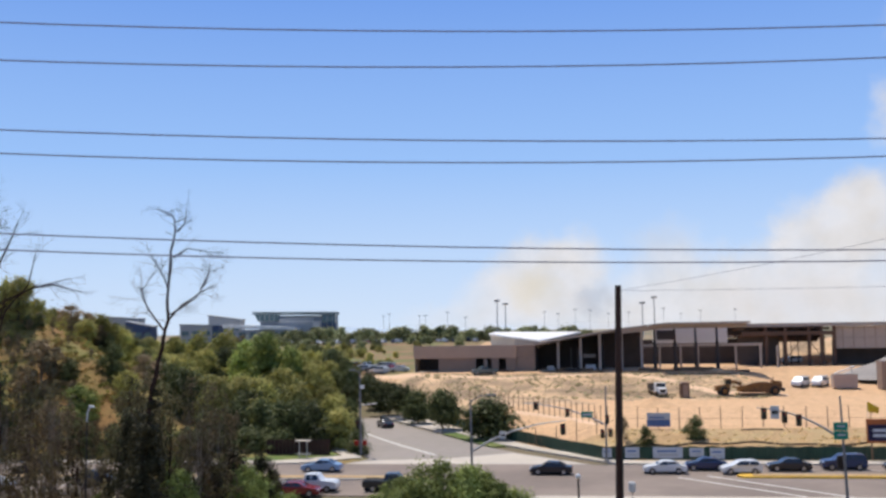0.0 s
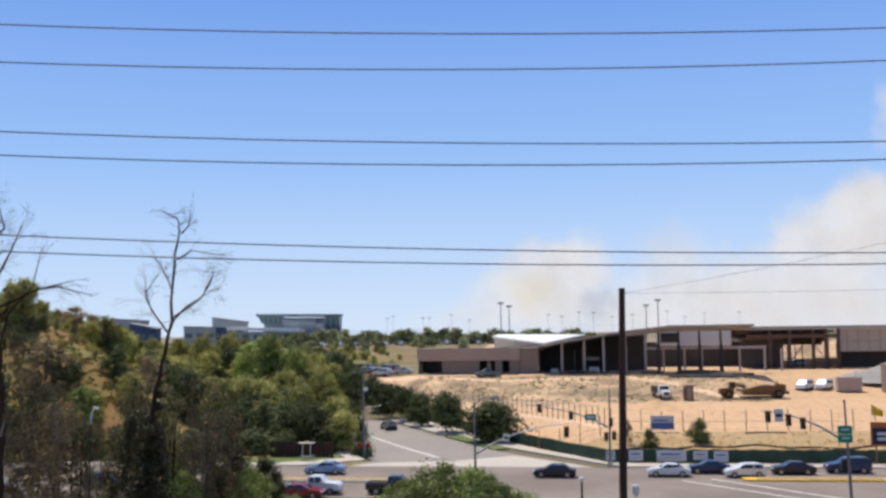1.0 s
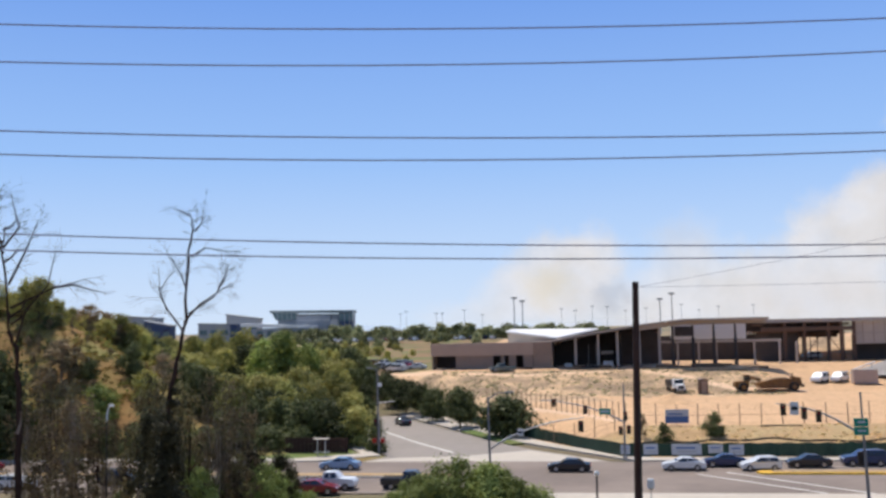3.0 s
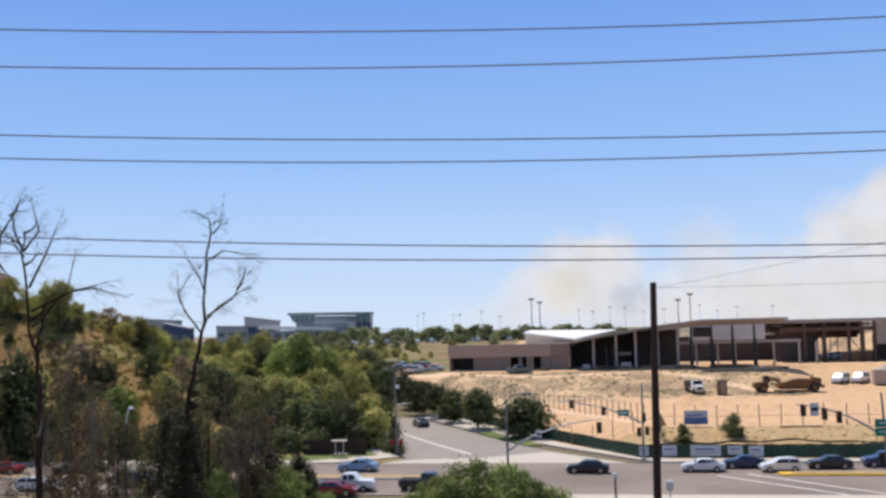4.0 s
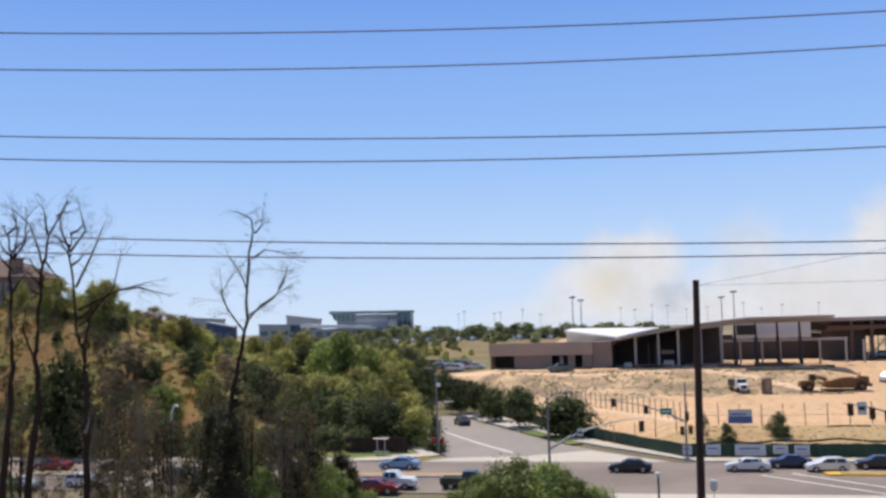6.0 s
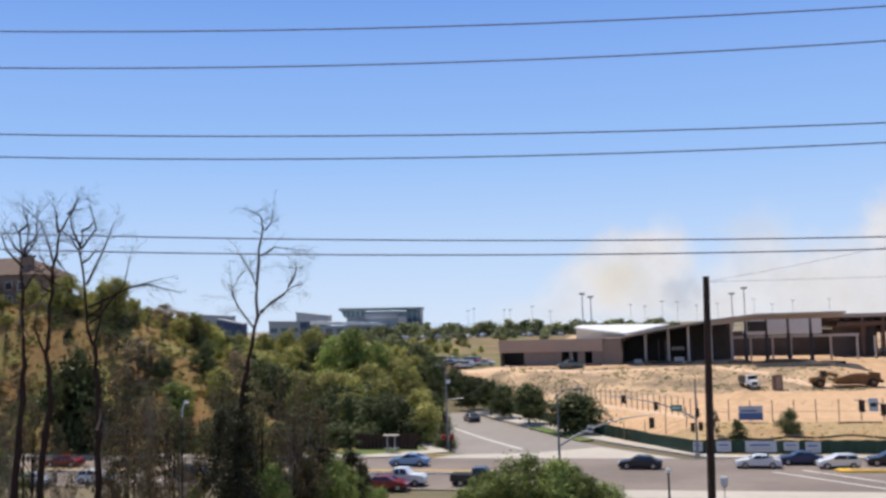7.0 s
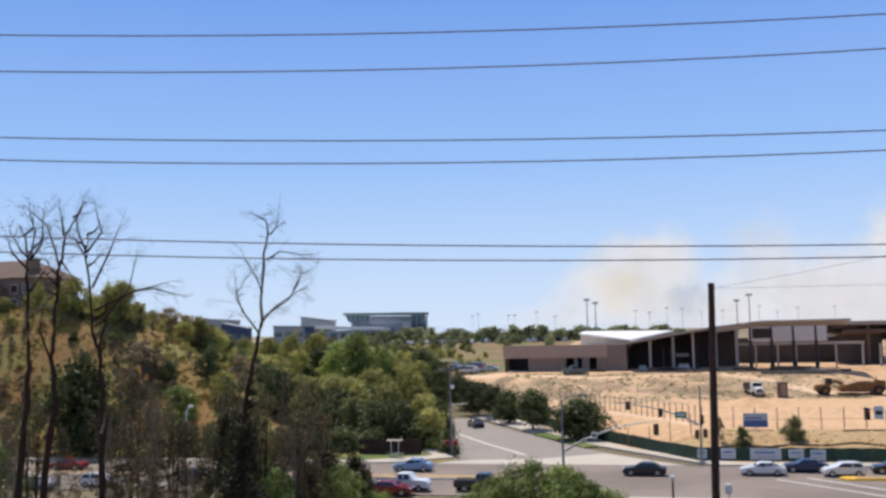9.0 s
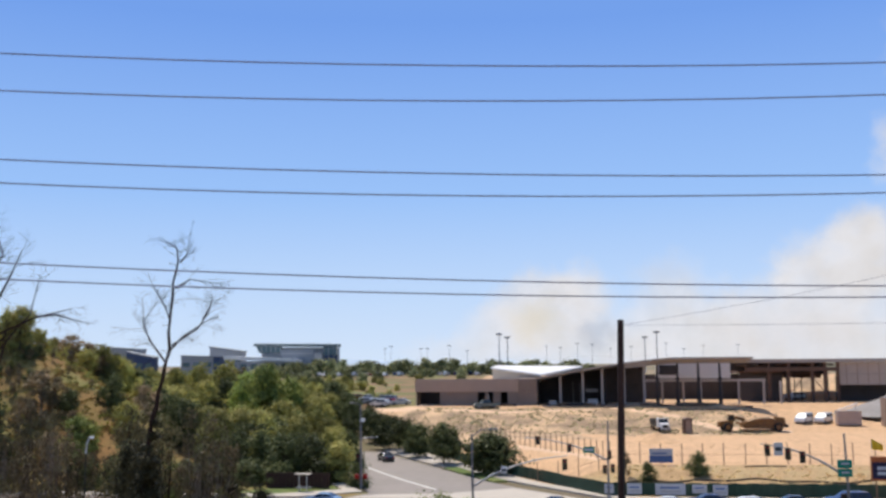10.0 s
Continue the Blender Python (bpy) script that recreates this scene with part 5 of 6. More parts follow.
        part(nm, bm, M_GLASS, ob)
    for s in (-1, 1):
        zf = 0.68 if shape in ("sedan", "hatch") else 0.88
        part("headlight", boxed(length / 2 - 0.16, s * (width / 2 - 0.36) - 0.17, zf - 0.06, length / 2 + 0.005, s * (width / 2 - 0.36) + 0.17, zf + 0.08, bevel=0.02), M_LAMP, ob)
        part("tail_light", boxed(-length / 2 - 0.01, s * (width / 2 - 0.25) - 0.12, zf, -length / 2 + 0.12, s * (width / 2 - 0.25) + 0.12, zf + 0.16, bevel=0.02), M_TAIL, ob)
    if shape == "pickup":
        part("bed_liner", boxed(-2.7, -0.8, 1.1, -0.7, 0.8, 1.16), M_CHASSIS, ob)
    part("underbody", boxed(-length / 2 + 0.2, -width / 2 + 0.2, 0.16, length / 2 - 0.2, width / 2 - 0.2, 0.34), M_CHASSIS, ob)
    return ob


def car(shape, colour, x, y, turn, label, z=None):
    key = (shape, colour)
    if key not in CAR_CACHE:
        CAR_CACHE[key] = build_car(shape, colour, label)
    ob = copy_thing(CAR_CACHE[key], pose(x, y, (max(0.0, height(x, y)) if z is None else z) + 0.005, 0, 0, turn))
    return tagged(ob, label)


# in the street
car("sedan", "white", 10.3, 110.6, 180, "white sedan on the asphalt street")
car("sedan", "navy", 15.0, 113.2, 180, "dark blue sedan beside the green fence")
car("hatch", "white", 18.4, 110.4, 184, "small white hatchback near the yellow median")
car("sedan", "black", 23.9, 112.7, 180, "black sedan behind the yellow median")
car("suv", "navy", 30.0, 113.9, 180, "navy blue sport utility car behind the median")
car("sedan", "black", 36.4, 113.0, 180, "black sedan farther along the street")
car("sedan", "black", -2.1, 109.6, 178, "black sedan turning at the junction")
car("sedan", "sky", -28.4, 111.1, 180, "light blue sedan on the far lane")
car("pickup", "white", -26.0, 97.4, 0, "white pickup truck waiting at the lights")
car("sedan", "red", -26.7, 94.7, 0, "dark red sedan beside the white pickup")
car("pickup", "black", -17.9, 97.8, 0, "black pickup truck at the stop line")
car("hatch", "white", -60.1, 97.1, 0, "white hatchback seen through the trees")
car("suv", "grey", -49.4, 99.5, 0, "dark grey car seen through the trees")
car("sedan", "silver", -66.9, 95.5, 0, "silver sedan seen through bare trunks")
car("sedan", "black", -62.4, 109.3, 180, "black sedan on the far lane below the hill")
car("sedan", "red", -72.0, 109.3, 180, "red sedan on the far lane below the hill")
car("sedan", "black", *along(47, 4.4), 117, "black car driving up the side road")
car("suv", "black", *along(70, -3.2), -63, "dark car coming down the side road")
# on the building site
car("pickup", "teal", -17.7, 209.6, 200, "grey-green work pickup beside the low wing")
car("van", "white", 45.3, 199.8, 236, "white work van on the graded sand")
car("van", "white", 49.2, 200.7, 236, "white work van parked beside another van")
car("suv", "white", 54.9, 250.1, 180, "white site vehicle under the steel frame")
for k, (x, y) in enumerate(((-53.3, 233.8), (-53.8, 243.6), (-49.2, 231.0), (-49.2, 238.4), (-45.3, 227.2), (-45.6, 237.0), (-42.1, 225.7), (-41.8, 232.2), (-38.4, 222.1), (-43.3, 222.7), (-53.6, 227.9))):
    car(("sedan", "suv", "hatch", "pickup")[k % 4], ("white", "red", "silver", "white", "grey", "white", "red", "silver", "white")[k % 9], x, y, 150 + 17 * (k % 3), "car parked beside the building site")
for k in range(27):
    car(("sedan", "suv", "hatch")[k % 3], ("white", "black", "silver", "grey", "red", "silver", "white", "navy")[k % 8], -122 + k * 3.25 + rng.uniform(-0.4, 0.4), 404 + 3 * (k % 2), 80 + 20 * (k % 2), "car parked in the far car park")

# ---- traffic signals and street furniture ----
M_SIGNAL = material("signal_housing_black", (0.03, 0.022, 0.02), 0.6, vary=0.1)
M_LENS_RED = material("red_signal_lens", (0.30, 0.02, 0.015), 0.3, vary=0.05)
M_LENS_DULL = material("unlit_signal_lens", (0.05, 0.045, 0.02), 0.3, vary=0.05)
M_POLE_GREY = material("weathered_signal_pole", (0.20, 0.20, 0.21), 0.6, metal=0.3, vary=0.15, scale=2)
M_STOPWHITE = material("white_sign_sheet", (0.66, 0.66, 0.66), 0.5, vary=0.05)
M_ORANGE = material("orange_sign_paint", (0.45, 0.13, 0.04), 0.6, vary=0.1)
M_DARK_SIGN = material("dark_blue_sign_paint", (0.025, 0.02, 0.05), 0.6, vary=0.1)


def signal_head(ob, x, y, z, turn=0.0):
    """A hanging three-lens signal with visors, facing down the street."""
    m = Matrix.Translation((x, y, z)) @ pose(0, 0, 0, 0, 0, turn) @ Matrix.Scale(0.66, 4)
    body = part("signal_head", boxed(-0.22, -0.14, -0.62, 0.22, 0.14, 0.62, bevel=0.03, m=m), M_SIGNAL, ob, "black three-lens signal head")
    part("back_plate", boxed(-0.36, 0.1, -0.76, 0.36, 0.13, 0.76, m=m), M_SIGNAL, body)
    for k in range(3):
        bm = bmesh.new()
        bmesh.ops.create_cone(bm, cap_ends=True, segments=12, radius1=0.14, radius2=0.14, depth=0.06, matrix=m @ pose(0, -0.16, 0.4 - 0.4 * k, 90, 0, 0))
        part("lens", bm, M_LENS_RED if k == 0 else M_LENS_DULL, body)
        part("visor", boxed(-0.16, -0.36, 0.53 - 0.4 * k, 0.16, -0.14, 0.56 - 0.4 * k, m=m), M_SIGNAL, body)


def signal_mast(label, base, top, arm_from, arm_to, heads, signs, lamp=None):
    """A pole with a curved arm that carries signal heads and signs."""
    x, y, z = base
    ob = thing("traffic_signal_mast", x, y, z, label, "traffic signal")
    part("pole", tubed([(0, 0, 0), (top[0] - x, top[1] - y, top[2] - z)], [0.14, 0.08], 12), M_POLE_GREY, ob)
    part("base_plate", tubed([(0, 0, 0), (0, 0, 0.3)], [0.36, 0.32], 12), M_CONCRETE, ob)
    a, b = Vector(arm_from) - Vector(base), Vector(arm_to) - Vector(base)
    c = a.lerp(b, 0.42) + Vector((0, 0, (b.z - a.z) * 0.46))
    pts = [a * (1 - t) ** 2 + c * 2 * t * (1 - t) + b * t * t for t in np.linspace(0, 1, 14)]
    arm = part("arm", tubed(pts, [0.11 - 0.005 * k for k in range(14)], 8), M_GREY_METAL, ob)
    for t, dz in heads:
        p = a * (1 - t) ** 2 + c * 2 * t * (1 - t) + b * t * t
        signal_head(ob, p.x, p.y - 0.2, p.z + dz)
    for t, w, h, mat, dz in signs:
        p = a * (1 - t) ** 2 + c * 2 * t * (1 - t) + b * t * t
        sg = part("sign", boxed(p.x - w / 2, p.y - 0.2, p.z - h / 2 + dz, p.x + w / 2, p.y - 0.16, p.z + h / 2 + dz, bevel=0.01), mat, ob)
        part("lettering_bar", boxed(p.x - w * 0.36, p.y - 0.215, p.z - h * 0.14 + dz, p.x + w * 0.36, p.y - 0.203, p.z + h * 0.14 + dz), M_STOPWHITE if mat is M_SIGN_GREEN else M_DARK_METAL, sg)
    if lamp:
        l = Vector(lamp) - Vector(base)
        t0 = Vector(top) - Vector(base)
        part("lamp_arm", tubed([t0 - Vector((0, 0, 0.2)), t0.lerp(l, 0.5) + Vector((0, 0, 0.15)), l], [0.06, 0.05, 0.04], 8), M_POLE_GREY, ob)
        part("lamp_head", boxed(l.x - 0.1, l.y - 0.18, l.z - 0.1, l.x + 0.75, l.y + 0.18, l.z + 0.1, bevel=0.05), M_POLE_GREY, ob)
    return ob


def at(x, y, z):
    return (x, y, z)


m_l, m_e = at(-9.10, 93.0, 4.55), at(-0.29, 93.0, 7.38)
signal_mast("grey signal mast with a curved arm over the street", (m_l[0] - 0.1, 93.0, 0.1), at(-9.28, 93.0, 9.37), m_l, m_e, [(0.97, -0.75)], [(0.36, 0.55, 0.7, M_STOPWHITE, 0.0)], at(-7.54, 93.0, 9.83))
r_p = at(23.37, 88.8, 9.77)
mast = signal_mast("grey signal mast with green street signs beside the kerb", (r_p[0] + 0.25, 88.8, 0.15), r_p, at(23.15, 88.8, 6.19), at(16.35, 88.8, 8.84),
                   [(0.93, -0.45), (0.70, -0.45), (0.53, -0.35)], [(0.81, 0.75, 1.1, M_STOPWHITE, -0.2)])
gx, gy_, gz_ = 23.23, 88.8, 6.77
for k in (0, 1):
    sg = part("street_sign", boxed(gx - r_p[0] - 0.85, -0.32, gz_ - 0.05 - 0.75 * k, gx - r_p[0] + 0.35, -0.26, gz_ + 0.65 - 0.75 * k, bevel=0.01), M_SIGN_GREEN, mast, "green street sign with a pale bar")
    part("lettering_bar", boxed(gx - r_p[0] - 0.55, -0.335, gz_ + 0.25 - 0.75 * k, gx - r_p[0] + 0.1, -0.323, gz_ + 0.4 - 0.75 * k), M_BANNER_PALE, sg)
part("pole_signal", boxed(-0.62, 0.3, 3.3, -0.12, 0.62, 4.5, bevel=0.05), M_SIGNAL, mast, "black pole-side signal with back plate")
f_m = at(4.32, 119.2, 0.01)
mast = signal_mast("grey signal mast at the far corner with a green sign", (f_m[0], 119.2, 0.12), at(4.43, 119.2, 9.03), at(4.18, 119.2, 4.51), at(-5.47, 119.2, 7.08), [(0.86, -0.2), (0.49, -0.35)], [(0.24, 1.35, 0.72, M_SIGN_GREEN, 0.2)])
signal_head(mast, -0.4, -0.3, 3.3)
signal_head(mast, 0.55, -0.2, 3.4)
signal_head(mast, 0.2, -0.3, 5.0)
c_p = at(-26.79, 125.1, -0.00)
ob = thing("signal_post", c_p[0], 125.1, 0.1, "grey corner post with red pedestrian signals and a lamp arm", "traffic signal")
part("pole", tubed([(0, 0, 0), (-0.12, 0, 10.7)], [0.16, 0.08], 10), M_POLE_GREY, ob)
part("lamp_arm", tubed([(-0.11, 0, 10.5), (-0.35, 0, 10.8), (-0.9, 0, 10.9)], [0.05, 0.045, 0.04], 8), M_POLE_GREY, ob)
part("lamp_head", boxed(-1.5, -0.16, 10.84, -0.85, 0.16, 11.0, bevel=0.05), M_POLE_GREY, ob)
part("camera_box", boxed(-0.05, -0.2, 8.5, 0.45, 0.15, 8.95, bevel=0.05), M_STOPWHITE, ob)
part("sign_arm", tubed([(-0.08, 0, 6.4), (2.2, 0, 6.6)], [0.06, 0.05], 8), M_GREY_METAL, ob)
signal_head(ob, -0.4, -0.25, 3.9)
for s in (-1, 1):
    part("pedestrian_signal", boxed(s * 0.55 - 0.26, -0.3, 1.3, s * 0.55 + 0.26, 0.1, 1.85, bevel=0.03), M_LENS_RED, ob)


def street_lamp(x, y, z, tall, label, reach):
    ob = thing("street_lamp", x, y, z, label, "street lamp")
    # pole coloured dark for the shade it fades into; only the arm is white
    part("pole", tubed([(0, 0, 0), (0, 0, tall * 0.9)], [0.05, 0.035], 10), M_DARK_METAL, ob)
    part("curved_arm", tubed([(0, 0, tall * 0.9), (0.08 * reach, 0, tall * 0.96), (0.4 * reach, 0, tall)], [0.035, 0.04, 0.04], 8), M_WHITE, ob)
    part("lamp_head", boxed(0.35 * reach, -0.09, tall - 0.07, reach, 0.09, tall + 0.06, bevel=0.03), M_WHITE, ob)


lx, ly, lz = -26.74, 52.0, 12.05
street_lamp(lx, ly, height(lx, ly), lz - height(lx, ly), "slim street lamp with a curved white arm", 0.42)


def walk_lamp(x, y, tall):
    ob = thing("path_lamp", x, y, height(x, y), "small dark post lamp with a pale globe", "lamp post")
    part("post", tubed([(0, 0, 0), (0, 0, tall - 0.35)], [0.10, 0.07], 10), M_DARK_METAL, ob)
    bm = bmesh.new()
    bmesh.ops.create_uvsphere(bm, u_segments=12, v_segments=8, radius=0.2, matrix=pose(0, 0, tall - 0.18))
    part("globe", bm, M_WHITE, ob)
    part("cap", tubed([(0, 0, tall - 0.02), (0, 0, tall + 0.06)], [0.12, 0.03], 8), M_GREY_METAL, ob)


wx, wy, wz = 0.58, 76.0, 4.88
walk_lamp(wx, wy, wz - height(wx, wy) + 0.05)
sx, sy, sz = 4.84, 80.0, 3.41
ob = thing("service_box", sx, sy, height(sx, sy), "pale utility pedestal on a thin post", "utility box")
part("post", tubed([(0, 0, 0), (0, 0, sz - height(sx, sy))], [0.04, 0.04], 6), M_GREY_METAL, ob)
part("cover", boxed(-0.28, -0.16, sz - height(sx, sy) - 0.5, 0.28, 0.16, sz - height(sx, sy) + 0.35, bevel=0.12), M_STOPWHITE, ob)

ob = thing("marker_post", -26.61, 66.0, height(-26.61, 66.0), "pale painted marker post among dry brush", "post")
part("post", tubed([(0, 0, -0.2), (0, 0, 3.70)], [0.09, 0.08], 8), M_STOPWHITE, ob)
part("cap", tubed([(0, 0, 3.70), (0, 0, 3.90)], [0.14, 0.05], 8), M_STOPWHITE, ob)

# the bus shelter and the dark bin screen at the corner
bx, by = -33.6, 121.9
ob = thing("bus_shelter", bx, by, 0.14, "small open shelter with a flat grey roof", "shelter")
part("roof", boxed(-1.0, -0.5, 2.1, 1.0, 0.6, 2.2, bevel=0.03), M_CONCRETE, ob)
for s in (-1, 1):
    part("post", tubed([(s * 0.5, 0, 0), (s * 0.5, 0, 2.1)], [0.07, 0.07], 8), M_GREY_METAL, ob)
part("bench", boxed(-1.0, 0.1, 0.4, 1.0, 0.5, 0.48), M_GREY_METAL, ob)
ob = thing("bin_screen", bx - 1.5, by + 3.0, 0.1, "dark slatted timber screen under the trees", "screen")
for k in range(16):
    part("slat", boxed(-4.2 + k * 0.53, -0.05, 0, -3.72 + k * 0.53, 0.05, 2.0 + 0.04 * math.sin(k * 3)), M_POLE_WOOD, ob)
part("rail", boxed(-4.3, 0.05, 1.5, 4.3, 0.12, 1.6), M_POLE_WOOD, ob)

# ---- fences and banners round the site ----
fence = thing("green_screen_fence", 0, 0, 0, "chain-link fence hung with dark green windscreen cloth", "fence")
run = [along(62, 15.0), along(50, 15.0), along(40, 15.0), along(30, 15.0), along(22, 15.0), along(15, 15.1), along(10, 15.4), (4.0, 121.0)] + [(4.0 + 3.05 * k, 120.9 + 0.06 * math.sin(k)) for k in range(1, 32)]
for k, ((ax, ay), (bx2, by2)) in enumerate(zip(run, run[1:])):
    za, zb = 0.0, 0.0
    d = Vector((bx2 - ax, by2 - ay, 0))
    length = d.length
    m = Matrix.Translation((ax, ay, 0.05)) @ Matrix.Rotation(math.atan2(d.y, d.x), 4, "Z")
    bm = bmesh.new()
    n = 8
    top = [bm.verts.new(m @ Vector((length * i / n, 0.03 * math.sin(i * 1.9 + k), 1.62 + 0.05 * math.sin(k * 2.3 + i)))) for i in range(n + 1)]
    low = [bm.verts.new(m @ Vector((length * i / n, 0.05 * math.sin(i * 2.1 + k), 0.06))) for i in range(n + 1)]
    for i in range(n):
        bm.faces.new((low[i], low[i + 1], top[i + 1], top[i]))
    r = bmesh.ops.extrude_face_region(bm, geom=bm.faces[:])
    bmesh.ops.translate(bm, verts=[v for v in r["geom"] if isinstance(v, bmesh.types.BMVert)], vec=(0, 0.02, 0))
    part("screen_panel", bm, M_GREEN_SCREEN, fence)
    part("post", tubed([(ax, ay + 0.06, 0), (ax, ay + 0.06, 1.8)], [0.04, 0.04], 6), M_POST, fence)


def banner(x0, x1, z0, z1, mat, label, y=120.8):
    ob = thing("banner", (x0 + x1) / 2, y, z0, label, "banner", group="banners on the fence")
    w = (x1 - x0) / 2
    part("cloth", boxed(-w, -0.02, 0, w, 0.0, z1 - z0, bevel=0.004), mat, ob)
    part("print_bar", boxed(-w * 0.7, -0.03, (z1 - z0) * 0.55, w * 0.6, -0.022, (z1 - z0) * 0.72), M_BANNER_BLUE if mat is M_BANNER_PALE else M_BANNER_PALE, ob)
    part("print_bar", boxed(-w * 0.6, -0.03, (z1 - z0) * 0.25, w * 0.7, -0.022, (z1 - z0) * 0.36), M_GREY_METAL, ob)


for x0, x1, z0, z1 in ((6.6, 8.3, 0.35, 1.6), (9.9, 13.4, 0.3, 1.6), (14.2, 15.9, 0.5, 1.5), (16.6, 18.3, 0.25, 1.5), (3.9, 5.0, 0.4, 1.5)):
    banner(x0, x1, z0, z1, M_BANNER_PALE, "pale printed banner tied to the green fence")
# the tall chain-link fence on the bank, posts that carry thin rails
fence = thing("bank_fence", 0, 0, 0, "line of thin rusty fence posts along the dry bank", "fence")
posts = [(-4.5 + 2.72 * k, 134.0 + 0.12 * math.sin(k * 1.7)) for k in range(30)]
for x, y in posts:
    z = height(x, y)
    lean = 0.05 * math.sin(x * 3.1)
    part("post", tubed([(x, y, z - 0.1), (x + lean, y, z + 2.75)], [0.065, 0.055], 6), M_POST, fence)
for (xa, ya), (xb, yb) in zip(posts, posts[1:]):
    part("wire", tubed([(xa, ya, height(xa, ya) + 1.25), (xb, yb, height(xb, yb) + 1.22)], [0.018, 0.018], 4), M_POST, fence)
fence = thing("road_fence", 0, 0, 0, "line of thin pale fence posts above the side road", "fence")
fa, fb = (-18.0, 179.2), (5.2, 136.7)
for k in range(27):
    t = (k / 26) ** 0.9
    x, y = fa[0] + (fb[0] - fa[0]) * t, fa[1] + (fb[1] - fa[1]) * t
    z = height(x, y)
    part("post", tubed([(x, y, z - 0.1), (x + 0.04 * math.sin(k * 2.0), y, z + 2.6)], [0.065, 0.055], 6), M_POST, fence)
bn = 10.31, 133.6, 2.78
b2 = 13.36, 133.6, 4.59
ob = thing("site_banner", (bn[0] + b2[0]) / 2, 133.7, bn[2], "large blue and white banner tied to the fence", "banner")
w, h = (b2[0] - bn[0]) / 2, b2[2] - bn[2]
part("cloth", boxed(-w, -0.03, 0, w, 0, h, bevel=0.005), M_BANNER_BLUE, ob)
part("pale_band", boxed(-w, -0.045, h * 0.5, w, -0.032, h * 0.98), M_BANNER_PALE, ob)
part("print_bar", boxed(-w * 0.8, -0.055, h * 0.6, w * 0.5, -0.048, h * 0.72), M_BANNER_BLUE, ob)
# the erosion sock that wanders over the bank
M_SOCK = material("dark_erosion_sock", (0.11, 0.08, 0.055), 0.95, vary=0.3, scale=4, bump=0.4)
pts = []
for k in range(120):
    x = 2 + k * 0.5
    y = 126.2 + 0.5 * math.sin(x * 0.35) + 0.35 * math.sin(x * 0.9) + (1.6 - 0.2 * x if x < 8 else 0)
    pts.append((x, y, height(x, y) + 0.09))
tagged(part("erosion_sock", tubed(pts, [0.13] * len(pts), 6), M_SOCK), "dark straw erosion sock lying across the bank", "erosion sock")
pts = [(x, 132.2, height(x, 132.2) + 0.06) for x in np.linspace(22.2, 27.5, 14)]
tagged(part("erosion_sock", tubed(pts, [0.11] * 14, 6), M_SOCK), "short dark erosion sock below the fence", "erosion sock")

# ---- the site entrance sign and flag ----
ax, ay, az = 34.42, 119.6, 2.19
ob = thing("site_sign", ax, 120.3, 0, "dark sign board with an orange frame beside the fence", "sign")
part("board", boxed(0, -0.08, az, 4.2, 0, az + 2.75, bevel=0.02), M_ORANGE, ob)
part("panel", boxed(0.18, -0.12, az + 0.2, 4.2, -0.085, az + 2.1), M_DARK_SIGN, ob)
for k in range(2):
    part("print_bar", boxed(0.7, -0.14, az + 1.25 - 0.6 * k, 3.4 - 0.5 * k, -0.125, az + 1.6 - 0.6 * k), M_BANNER_PALE, ob)
for u in (0.5, 3.7):
    part("leg", boxed(u, 0.0, 0, u + 0.16, 0.16, az + 2.6), M_POST, ob)
fx, fy, fz = 35.03, 119.6, 5.57
ob = thing("flag", fx, 121.6, 0.3, "small yellow flag on a thin pole", "flag")
part("pole", tubed([(0, 0, 0), (0, 0, fz + 1.0)], [0.03, 0.025], 6), M_GREY_METAL, ob)
bm = bmesh.new()
g = [[bm.verts.new((0.02 + 0.16 * i, 0.12 * math.sin(i * 1.1 + j * 0.4) * i / 8, fz - 0.2 - 0.03 * i + 0.3 * j * (1 - 0.05 * i))) for j in range(5)] for i in range(9)]
for a, b in zip(g, g[1:]):
    for j in range(4):
        bm.faces.new((a[j], b[j], b[j + 1], a[j + 1]))
r = bmesh.ops.extrude_face_region(bm, geom=bm.faces[:])
bmesh.ops.translate(bm, verts=[v for v in r["geom"] if isinstance(v, bmesh.types.BMVert)], vec=(0, 0.015, 0))
part("cloth", bm, material("yellow_flag_cloth", (0.75, 0.50, 0.03), 0.8, vary=0.1), ob)

# ---- machines and loose things on the site ----
M_CAT = material("worn_yellow_machine_paint", (0.27, 0.125, 0.036), 0.8, vary=0.45, scale=1.2, second=(0.13, 0.072, 0.036))


def wheel_pair(ob, x, y0, y1, r, w, z=None):
    for y in (y0, y1):
        bm = bmesh.new()
        bmesh.ops.create_cone(bm, cap_ends=True, segments=18, radius1=r, radius2=r, depth=w, matrix=pose(x, y, r if z is None else z, 90, 0, 0))
        bmesh.ops.bevel(bm, geom=list(bm.edges), offset=r * 0.08, segments=1, affect="EDGES")
        wheel = part("wheel", bm, M_TYRE, ob)
        bm = bmesh.new()
        bmesh.ops.create_cone(bm, cap_ends=True, segments=14, radius1=r * 0.5, radius2=r * 0.5, depth=w + 0.06, matrix=pose(x, y, r if z is None else z, 90, 0, 0))
        part("hub", bm, M_CAT, wheel)


